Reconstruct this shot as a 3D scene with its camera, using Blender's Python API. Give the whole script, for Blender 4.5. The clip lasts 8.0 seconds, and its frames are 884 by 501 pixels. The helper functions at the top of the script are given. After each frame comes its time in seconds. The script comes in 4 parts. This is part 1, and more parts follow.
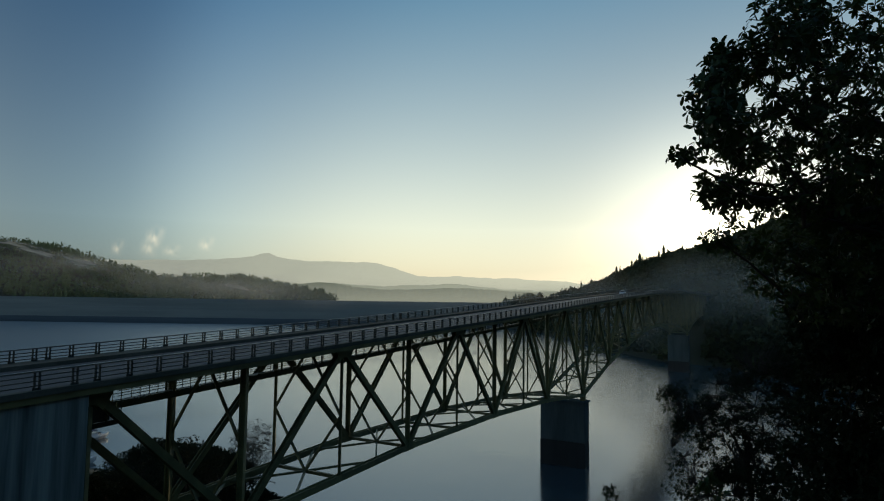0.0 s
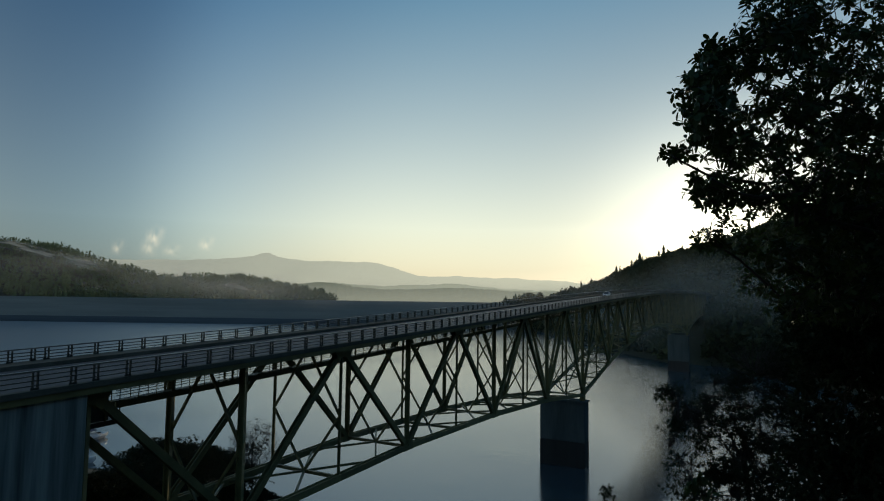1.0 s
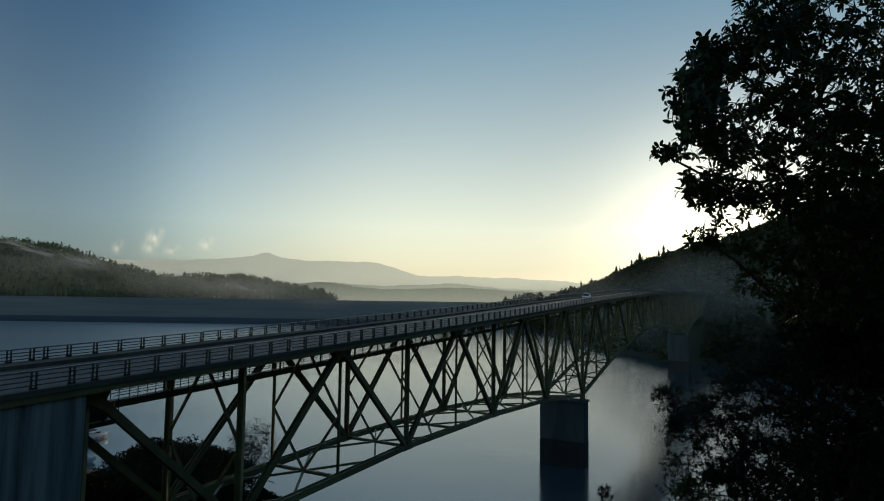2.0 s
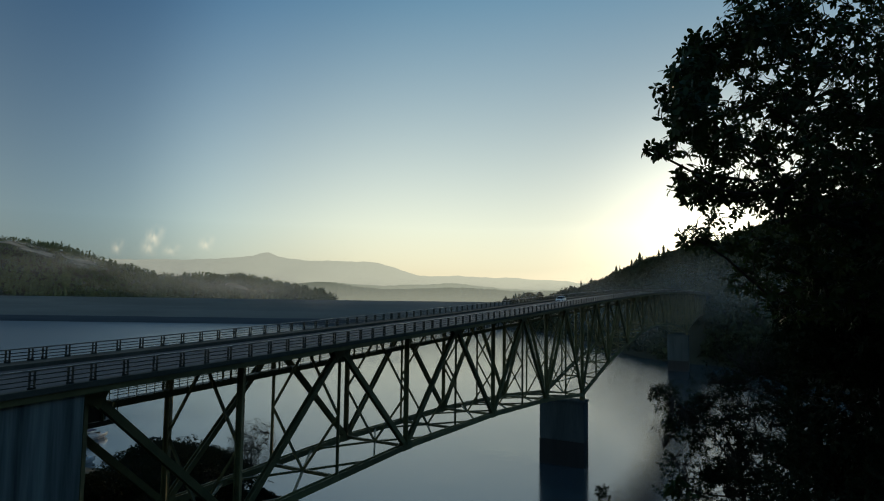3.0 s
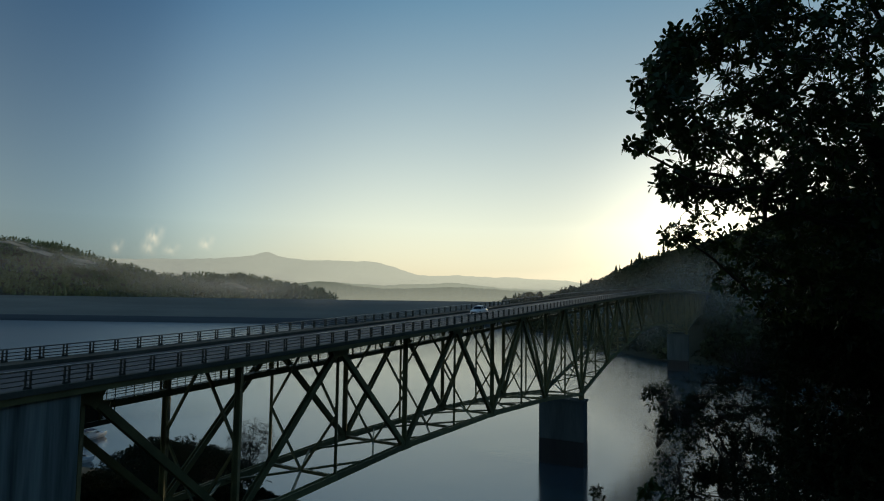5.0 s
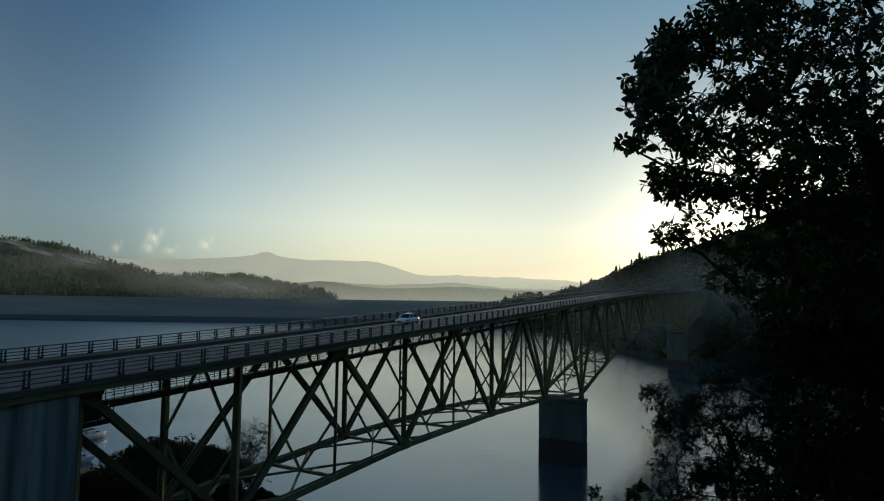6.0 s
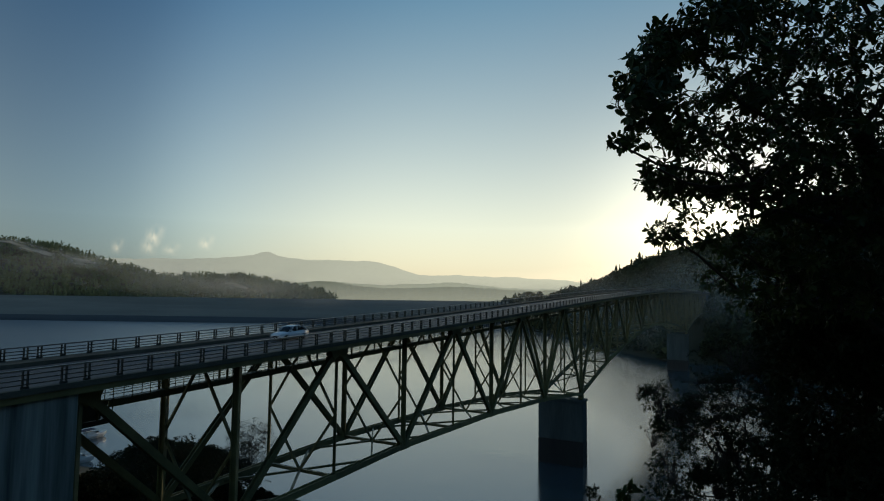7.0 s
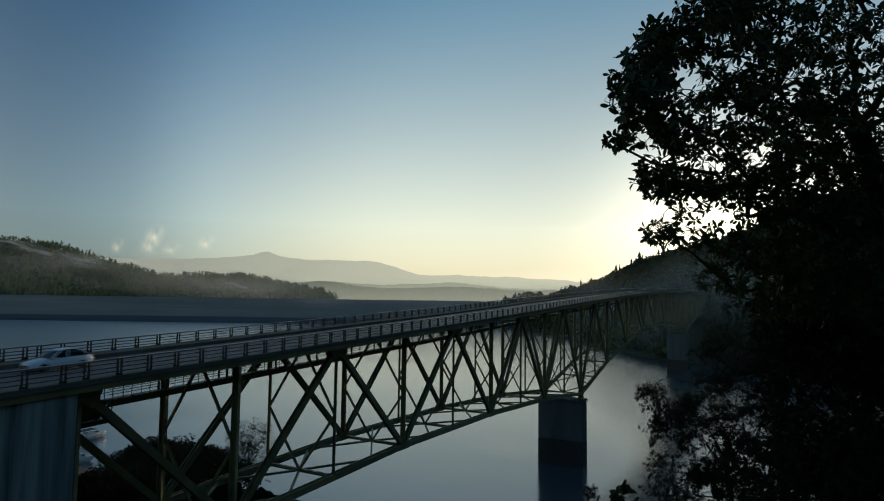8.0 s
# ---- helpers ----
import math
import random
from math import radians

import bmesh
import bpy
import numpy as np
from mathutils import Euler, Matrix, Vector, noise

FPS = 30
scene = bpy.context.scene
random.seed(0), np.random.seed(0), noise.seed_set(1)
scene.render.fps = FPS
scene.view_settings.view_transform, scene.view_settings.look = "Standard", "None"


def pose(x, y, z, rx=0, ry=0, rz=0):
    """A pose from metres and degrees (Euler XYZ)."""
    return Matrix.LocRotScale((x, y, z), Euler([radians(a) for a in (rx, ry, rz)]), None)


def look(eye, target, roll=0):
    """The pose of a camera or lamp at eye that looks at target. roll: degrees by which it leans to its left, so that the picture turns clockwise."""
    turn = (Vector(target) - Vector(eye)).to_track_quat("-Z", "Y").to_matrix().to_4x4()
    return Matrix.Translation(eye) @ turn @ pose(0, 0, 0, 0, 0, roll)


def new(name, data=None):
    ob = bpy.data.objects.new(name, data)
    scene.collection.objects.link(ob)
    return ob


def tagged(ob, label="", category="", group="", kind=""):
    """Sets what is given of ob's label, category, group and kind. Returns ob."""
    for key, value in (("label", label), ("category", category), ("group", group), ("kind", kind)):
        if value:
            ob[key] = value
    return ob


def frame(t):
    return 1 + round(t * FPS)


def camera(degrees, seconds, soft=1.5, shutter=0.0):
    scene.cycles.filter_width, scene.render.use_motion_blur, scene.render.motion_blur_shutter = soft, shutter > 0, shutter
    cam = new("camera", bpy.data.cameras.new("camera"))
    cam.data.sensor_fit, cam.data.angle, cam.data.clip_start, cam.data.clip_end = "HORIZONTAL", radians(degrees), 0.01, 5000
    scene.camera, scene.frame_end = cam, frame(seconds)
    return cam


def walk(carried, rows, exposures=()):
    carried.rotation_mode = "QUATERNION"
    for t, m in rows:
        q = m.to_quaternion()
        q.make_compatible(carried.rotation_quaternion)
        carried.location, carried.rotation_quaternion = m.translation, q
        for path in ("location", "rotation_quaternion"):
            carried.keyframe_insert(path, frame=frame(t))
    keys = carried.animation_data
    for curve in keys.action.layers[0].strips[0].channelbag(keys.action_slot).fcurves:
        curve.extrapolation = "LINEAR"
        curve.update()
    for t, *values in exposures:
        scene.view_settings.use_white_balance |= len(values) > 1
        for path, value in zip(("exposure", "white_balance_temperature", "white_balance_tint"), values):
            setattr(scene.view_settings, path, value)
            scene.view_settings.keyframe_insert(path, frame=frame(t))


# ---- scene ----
# ---------- camera ----------
EYE_Z = 36.4                      # lake surface is z = 0
cam = camera(72.6, 8.0, soft=1.1, shutter=0.5)


def eye_pose(a):
    """Camera pose when the slider has gone the share a of its way."""
    b = 1.0 - a
    x, y, z = -0.515 * b, -0.252 * b, EYE_Z + 0.02 * b
    tilt = math.tan(radians(4.2 + 0.128 * b))
    return look((x, y, z), (x, y + 100.0, z + 100.0 * tilt), 0.77)


SLIDE = [(0, 0), (0.5, .076), (1, .144), (1.5, .205), (3, .4), (3.5, .476), (4, .557), (4.5, .636),
         (6, .828), (6.5, .885), (7, .932), (7.5, .972), (8, 1.0)]
walk(cam, [(t, eye_pose(a)) for t, a in SLIDE], exposures=[(0, 0.2, 7750, 8.5), (8, 0.2, 7750, 8.5)])

# ---------- sky, sun, exposure ----------
SUN_AZ, SUN_EL = radians(25.4), radians(6.4)
TO_SUN = Vector((math.sin(SUN_AZ) * math.cos(SUN_EL), math.cos(SUN_AZ) * math.cos(SUN_EL), math.sin(SUN_EL)))

world = bpy.data.worlds.new("world")
scene.world = world
world.use_nodes = True
wn, wl = world.node_tree.nodes, world.node_tree.links
wn.clear()
sky = wn.new("ShaderNodeTexSky")
sky.sky_type = "NISHITA"
sky.sun_disc = False
sky.sun_elevation, sky.sun_rotation = SUN_EL, SUN_AZ
sky.altitude, sky.air_density, sky.dust_density, sky.ozone_density = 1200, 1.05, 0.17, 1.8
bg = wn.new("ShaderNodeBackground")
bg.inputs["Strength"].default_value = 0.13
wout = wn.new("ShaderNodeOutputWorld")
hue = wn.new("ShaderNodeHueSaturation")
where, axis, deep = wn.new("ShaderNodeTexCoord"), wn.new("ShaderNodeSeparateXYZ"), wn.new("ShaderNodeMapRange")
deep.inputs[1].default_value, deep.inputs[2].default_value = 0.0, 0.5      # pale haze low down, clear blue higher up
deep.inputs[3].default_value, deep.inputs[4].default_value = 0.27, 1.25
wl.new(where.outputs["Generated"], axis.inputs[0])
wl.new(axis.outputs[2], deep.inputs[0])
wl.new(deep.outputs[0], hue.inputs["Saturation"])
wl.new(sky.outputs[0], hue.inputs["Color"])
# bright, warm aureole round the sun; deeper, bluer sky away from it
toward, arc, share, aureole = wn.new("ShaderNodeVectorMath"), wn.new("ShaderNodeMath"), wn.new("ShaderNodeMath"), wn.new("ShaderNodeValToRGB")
toward.operation, arc.operation, share.operation = "DOT_PRODUCT", "ARCCOSINE", "DIVIDE"
toward.inputs[1].default_value = TO_SUN
share.inputs[1].default_value = math.pi
GLOW = [(0, 1.2, 1.03, 0.95), (3, 0.85, 1.05, 0.92), (7, 0.35, 1.04, 0.93), (13, 0.0, 1.0, 0.96), (20, 0.12, 1.0, 0.95), (27, 0.25, 1.01, 0.94), (34, 0.28, 1.0, 0.95),
        (41, 0.10, 0.94, 1.02), (47, 0.02, 0.85, 1.10), (53, -0.72, 0.73, 1.26), (62, -1.0, 0.72, 1.30), (90, -0.2, 0.9, 1.1), (125, 0.2, 1.0, 1.0)]
aureole.color_ramp.interpolation = "B_SPLINE"
stops = aureole.color_ramp.elements
while len(stops) < len(GLOW):
    stops.new(0.99)
for stop, (deg, gain, red, blue) in zip(stops, GLOW):
    g = 2.0 ** gain / 4
    stop.position, stop.color = deg / 180, (g * red, g, g * blue, 1)
tinted, lifted, low_haze, pale_low = wn.new("ShaderNodeVectorMath"), wn.new("ShaderNodeVectorMath"), wn.new("ShaderNodeMapRange"), wn.new("ShaderNodeMath")
tinted.operation, lifted.operation, pale_low.operation = "MULTIPLY", "SCALE", "MULTIPLY"
low_haze.inputs[1].default_value, low_haze.inputs[2].default_value = 0.0, 0.11
low_haze.inputs[3].default_value, low_haze.inputs[4].default_value = 0.50, 1.0
pale_low.inputs[1].default_value = 4.0
wl.new(where.outputs["Generated"], toward.inputs[0])
wl.new(toward.outputs["Value"], arc.inputs[0])
wl.new(arc.outputs[0], share.inputs[0])
wl.new(share.outputs[0], aureole.inputs[0])
wl.new(hue.outputs[0], tinted.inputs[0])
wl.new(aureole.outputs[0], tinted.inputs[1])
wl.new(axis.outputs[2], low_haze.inputs[0])
wl.new(low_haze.outputs[0], pale_low.inputs[0])
wl.new(tinted.outputs[0], lifted.inputs[0])
wl.new(pale_low.outputs[0], lifted.inputs["Scale"])
wl.new(lifted.outputs[0], bg.inputs[0])
wl.new(bg.outputs[0], wout.inputs[0])

sun_data = bpy.data.lights.new("sun", "SUN")
sun_data.energy, sun_data.angle, sun_data.color = 0.9, radians(0.53), (1.0, 0.86, 0.66)
sun = new("sun", sun_data)
sun.rotation_euler = TO_SUN.to_track_quat("Z", "Y").to_euler()


# ---------- materials ----------
def material(name, low, high, scale=2.0, fine=18.0, rough=0.8, metal=0.0, bump=0.15, stretch=(1, 1, 1), spec=0.5, vary=0.0):
    """Two-scale noise between two base colours, with matching relief."""
    m = bpy.data.materials.new(name)
    m.use_nodes = True
    nt = m.node_tree
    n, l = nt.nodes, nt.links
    b = n["Principled BSDF"]
    b.inputs["Roughness"].default_value, b.inputs["Metallic"].default_value = rough, metal
    b.inputs["Specular IOR Level"].default_value = spec
    geo = n.new("ShaderNodeNewGeometry")
    mp = n.new("ShaderNodeMapping")
    mp.inputs["Scale"].default_value = stretch
    l.new(geo.outputs["Position"], mp.inputs[0])
    big, small = n.new("ShaderNodeTexNoise"), n.new("ShaderNodeTexNoise")
    for node, s in ((big, scale), (small, fine)):
        node.inputs["Scale"].default_value, node.inputs["Detail"].default_value = s, 5
        l.new(mp.outputs[0], node.inputs["Vector"])
    mixf = n.new("ShaderNodeMath")
    mixf.operation = "MULTIPLY_ADD"
    l.new(small.outputs[0], mixf.inputs[0])
    mixf.inputs[1].default_value = 0.45
    sub = n.new("ShaderNodeMath")
    sub.operation = "MULTIPLY_ADD"
    l.new(big.outputs[0], sub.inputs[0])
    sub.inputs[1].default_value, sub.inputs[2].default_value = 1.5, -0.5
    l.new(sub.outputs[0], mixf.inputs[2])
    ramp = n.new("ShaderNodeMixRGB")
    ramp.inputs[1].default_value, ramp.inputs[2].default_value = (*low, 1), (*high, 1)
    ramp.use_clamp = True
    l.new(mixf.outputs[0], ramp.inputs[0])
    out = ramp.outputs[0]
    if vary:
        info = n.new("ShaderNodeObjectInfo")
        hs = n.new("ShaderNodeHueSaturation")
        mr = n.new("ShaderNodeMapRange")
        mr.inputs[3].default_value, mr.inputs[4].default_value = 1 - vary, 1 + vary
        l.new(info.outputs["Random"], mr.inputs[0])
        l.new(mr.outputs[0], hs.inputs["Value"])
        l.new(out, hs.inputs["Color"])
        out = hs.outputs[0]
    l.new(out, b.inputs["Base Color"])
    if bump:
        bp = n.new("ShaderNodeBump")
        bp.inputs["Strength"].default_value = bump
        bp.inputs["Distance"].default_value = 0.3 / fine
        l.new(mixf.outputs[0], bp.inputs["Height"])
        l.new(bp.outputs[0], b.inputs["Normal"])
    return m


STEEL = material("painted_steel", (0.105, 0.098, 0.042), (0.26, 0.240, 0.105), 0.6, 7, 0.5, 0.0, 0.12, vary=0.2)
RAIL_STEEL = material("rail_steel", (0.05, 0.052, 0.045), (0.10, 0.10, 0.09), 0.7, 12, 0.35, 0.2, 0.08)
CONCRETE = material("concrete", (0.035, 0.050, 0.054), (0.10, 0.134, 0.138), 0.5, 4.0, 0.85, 0, 0.25, stretch=(1, 1, 0.12))
DECK = material("deck_concrete", (0.078, 0.076, 0.060), (0.17, 0.168, 0.14), 0.4, 6.0, 0.9, 0, 0.15, spec=0.12)
GALVANISED = material("galvanised_tube", (0.28, 0.29, 0.29), (0.45, 0.45, 0.45), 0.7, 14, 0.32, 0.85, 0.06)
ASPHALT = material("asphalt", (0.06, 0.06, 0.062), (0.12, 0.12, 0.118), 0.5, 30, 0.72, 0, 0.2, spec=0.5)
EARTH = material("earth", (0.022, 0.024, 0.012), (0.07, 0.065, 0.035), 0.02, 0.4, 0.95, 0, 0.4)
RIPRAP = material("riprap", (0.135, 0.137, 0.12), (0.24, 0.238, 0.21), 0.03, 0.35, 0.9, 0, 0.5, stretch=(0.25, 1, 4))
FOLIAGE = material("far_foliage", (0.022, 0.03, 0.012), (0.07, 0.085, 0.035), 0.03, 0.5, 0.9, 0, 0.0)
WET_ROCK = material("wet_riprap", (0.025, 0.032, 0.036), (0.075, 0.085, 0.09), 0.03, 0.35, 0.7, 0, 0.5, stretch=(0.25, 1, 4))
STREAKED = material("streaked_concrete", (0.03, 0.042, 0.042), (0.44, 0.53, 0.52), 1.5, 8.0, 0.85, 0, 0.25, stretch=(1, 1, 0.05))
# Lighter than far_foliage: the hill's haze is painted into this base colour.
HAZED_WOODS = material("haze_lightened_woods", (0.05, 0.082, 0.036), (0.15, 0.195, 0.085), 0.012, 0.3, 0.9, 0, 0.0)
BARK = material("bark", (0.02, 0.015, 0.011), (0.055, 0.04, 0.028), 6, 40, 0.85, 0, 0.4, stretch=(1, 1, 0.3))
WET = material("wet_concrete", (0.010, 0.011, 0.012), (0.03, 0.03, 0.03), 0.5, 4.0, 0.6, 0, 0.25, stretch=(1, 1, 0.12))


def leaf_material(name, low, high, rough=0.45, through_light=0.25):
    m = material(name, low, high, 3.0, 25, rough, 0, 0.0, spec=0.25)
    nt = m.node_tree
    n, l = nt.nodes, nt.links
    b = n["Principled BSDF"]
    tr = n.new("ShaderNodeBsdfTranslucent")
    tr.inputs[0].default_value = (high[0] * 1.3, high[1] * 1.5, high[2] * 0.6, 1)
    mix = n.new("ShaderNodeMixShader")
    mix.inputs[0].default_value = through_light
    l.new(b.outputs[0], mix.inputs[1])
    l.new(tr.outputs[0], mix.inputs[2])
    l.new(mix.outputs[0], n["Material Output"].inputs["Surface"])
    return m


LEAF = leaf_material("broad_leaf", (0.018, 0.034, 0.010), (0.042, 0.07, 0.02), 0.55, 0.10)
SMALL_LEAF = leaf_material("small_leaf", (0.010, 0.016, 0.007), (0.026, 0.038, 0.015), 0.85, 0.03)

m = bpy.data.materials.new("lake_water")
m.use_nodes = True
n, l = m.node_tree.nodes, m.node_tree.links
b = n["Principled BSDF"]
b.inputs["Base Color"].default_value = (0.04, 0.075, 0.09, 1)
b.inputs["IOR"].default_value = 3.1
geo = n.new("ShaderNodeNewGeometry")
waves = []
for scale, detail in ((1.6, 3), (0.45, 2), (0.02, 2)):
    nz = n.new("ShaderNodeTexNoise")
    nz.inputs["Scale"].default_value, nz.inputs["Detail"].default_value = scale, detail
    l.new(geo.outputs["Position"], nz.inputs["Vector"])
    waves.append(nz)
gate = n.new("ShaderNodeMapRange")
gate.inputs[1].default_value, gate.inputs[2].default_value = 0.5, 0.66
l.new(waves[2].outputs[0], gate.inputs[0])
gate.inputs[3].default_value, gate.inputs[4].default_value = 0.08, 0.5
add = n.new("ShaderNodeMath")
add.operation = "ADD"
l.new(waves[0].outputs[0], add.inputs[0])
l.new(waves[1].outputs[0], add.inputs[1])
mul = n.new("ShaderNodeMath")
mul.operation = "MULTIPLY"
l.new(add.outputs[0], mul.inputs[0])
bp = n.new("ShaderNodeBump")
bp.inputs["Strength"].default_value, bp.inputs["Distance"].default_value = 1.0, 0.12
# wind ripples on the open water past the pier and out towards the dam
split, breeze, both = n.new("ShaderNodeSeparateXYZ"), n.new("ShaderNodeMapRange"), n.new("ShaderNodeMath")
breeze.inputs[1].default_value, breeze.inputs[2].default_value, breeze.inputs[4].default_value = 34, 58, 0.6
both.operation = "MAXIMUM"
l.new(geo.outputs["Position"], split.inputs[0])
l.new(split.outputs[0], breeze.inputs[0])
l.new(gate.outputs[0], both.inputs[0])
l.new(breeze.outputs[0], both.inputs[1])
fetch, most = n.new("ShaderNodeMapRange"), n.new("ShaderNodeMath")
fetch.inputs[1].default_value, fetch.inputs[2].default_value, fetch.inputs[4].default_value = 130, 420, 0.4
most.operation = "MAXIMUM"
l.new(split.outputs[1], fetch.inputs[0])
l.new(fetch.outputs[0], most.inputs[0])
l.new(both.outputs[0], most.inputs[1])
l.new(most.outputs[0], mul.inputs[1])
chop = n.new("ShaderNodeMapRange")
chop.inputs[1].default_value, chop.inputs[2].default_value, chop.inputs[3].default_value, chop.inputs[4].default_value = -60, -260, 0.14, 0.34
l.new(split.outputs[0], chop.inputs[0])
l.new(chop.outputs[0], b.inputs["Roughness"])
l.new(mul.outputs[0], bp.inputs["Height"])
l.new(bp.outputs[0], b.inputs["Normal"])
WATER = m


# ---------- building helpers ----------
def mesh_object(name, verts, faces, mat, parent=None, smooth=False):
    me = bpy.data.meshes.new(name)
    me.from_pydata([tuple(v) for v in verts], [], faces)
    me.materials.append(mat)
    if smooth:
        me.polygons.foreach_set("use_smooth", [True] * len(me.polygons))
    me.update()
    ob = new(name, me)
    ob.parent = parent
    return ob


def part(name, bm, mat, parent=None, label=""):
    me = bpy.data.meshes.new(name)
    bm.to_mesh(me)
    bm.free()
    me.materials.append(mat)
    ob = new(name, me)
    ob.parent = parent
    if label:
        ob["label"] = label
    return ob


BOX_FACES = [(0, 3, 2, 1), (4, 5, 6, 7), (0, 1, 5, 4), (1, 2, 6, 5), (2, 3, 7, 6), (3, 0, 4, 7)]


def bar_geo(a, b, w, h, up=(0, 0, 1)):
    """Eight corners of a square bar from a to b, w wide, h high."""
    a, b = Vector(a), Vector(b)
    d = (b - a).normalized()
    side = d.cross(Vector(up))
    if side.length < 1e-4:
        side = d.cross(Vector((0, 1, 0)))
    side.normalize()
    top = side.cross(d).normalized()
    out = []
    for p in (a, b):
        for sx, sz in ((-1, -1), (1, -1), (1, 1), (-1, 1)):
            out.append(p + side * (sx * w / 2) + top * (sz * h / 2))
    return [out[i] for i in range(8)]


BAR_FACES = [(0, 1, 2, 3), (7, 6, 5, 4), (0, 4, 5, 1), (1, 5, 6, 2), (2, 6, 7, 3), (3, 7, 4, 0)]


def bars(name, items, mat, parent=None, up=(0, 0, 1), label=""):
    verts, faces = [], []
    for a, b, w, h in items:
        k = len(verts)
        verts += bar_geo(a, b, w, h, up)
        faces += [tuple(k + i for i in f) for f in BAR_FACES]
    ob = mesh_object(name, verts, faces, mat, parent)
    if label:
        ob["label"] = label
    return ob


def h_beam(a, b, w, h, up=(0, 0, 1), t=0.09):
    """Two flanges and a web, as bar items."""
    a, b = Vector(a), Vector(b)
    d = (b - a).normalized()
    side = d.cross(Vector(up))
    if side.length < 1e-4:
        side = d.cross(Vector((0, 1, 0)))
    side.normalize()
    o = side * (w / 2 - t / 2)
    return [(a + o, b + o, t, h), (a - o, b - o, t, h), (a, b, w - 2 * t - 0.004, t)]


# ---------- bridge frame ----------
PANEL = 12.2
THETA = 0.495
ALONG = Vector((math.sin(THETA), math.cos(THETA), 0))
ACROSS = Vector((-math.cos(THETA), math.sin(THETA), 0))
ORIGIN = Vector((-15.70, 47.07, EYE_Z))
TRUSS_W = 8.29
S_KEYS = [-6, -1, 0, 4, 8, 12, 16, 20, 24, 30, 36]
Z_KEYS = [-7.9, -6.11, -5.74, -4.02, -2.0, -0.2, 1.2, 1.9, 2.2, 2.2, 2.1]


def smooth_curve(keys, values, s):
    k = max(1, min(len(keys) - 3, int(np.searchsorted(keys, s)) - 1))
    x0, x1 = keys[k], keys[k + 1]
    y0, y1 = values[k], values[k + 1]
    m0 = (values[k + 1] - values[k - 1]) / (keys[k + 1] - keys[k - 1])
    m1 = (values[k + 2] - values[k]) / (keys[k + 2] - keys[k])
    h = x1 - x0
    u = (s - x0) / h
    return (2 * u**3 - 3 * u**2 + 1) * y0 + (u**3 - 2 * u**2 + u) * h * m0 + (3 * u**2 - 2 * u**3) * y1 + (u**3 - u**2) * h * m1


def grade(s):
    return smooth_curve(S_KEYS, Z_KEYS, s)


def at(s, lat, dz=0.0):
    """World place of panel point s, lat metres beyond the near truss, dz metres over the top chord."""
    p = ORIGIN + ALONG * (s * PANEL) + ACROSS * lat
    p.z += grade(s) + dz
    return p


D_KEYS = [-8, -4, 0, 2, 4, 6, 8, 10, 12, 14, 16]
D_VALS = [11.9, 11.9, 11.7, 11.9, 13.3, 15.7, 19.1, 15.4, 13.0, 11.4, 10.9]


def depth(s):
    if s > 16:
        s = 32 - s
    return float(np.interp(s, D_KEYS, D_VALS))


S_END = 33
# lower chord follows the deck's rise only in the mean of each span
def low(s, lat):
    return at(s, lat, -depth(s))


def rail_posts(lat):
    """Panel places of the railing posts: about two metres apart, with short bays at the deck joints."""
    pitch = 2.0 / PANEL
    if lat < 0:
        main, extra = -1.052, [-1.158 - pitch * k for k in range(14)]
    else:
        main, extra = -0.622, [2.977, 3.13, -0.757, -0.833, *(-0.954 - pitch * k for k in range(14))]
    return [main + pitch * k for k in range(int((S_END + 2 - main) / pitch))] + extra


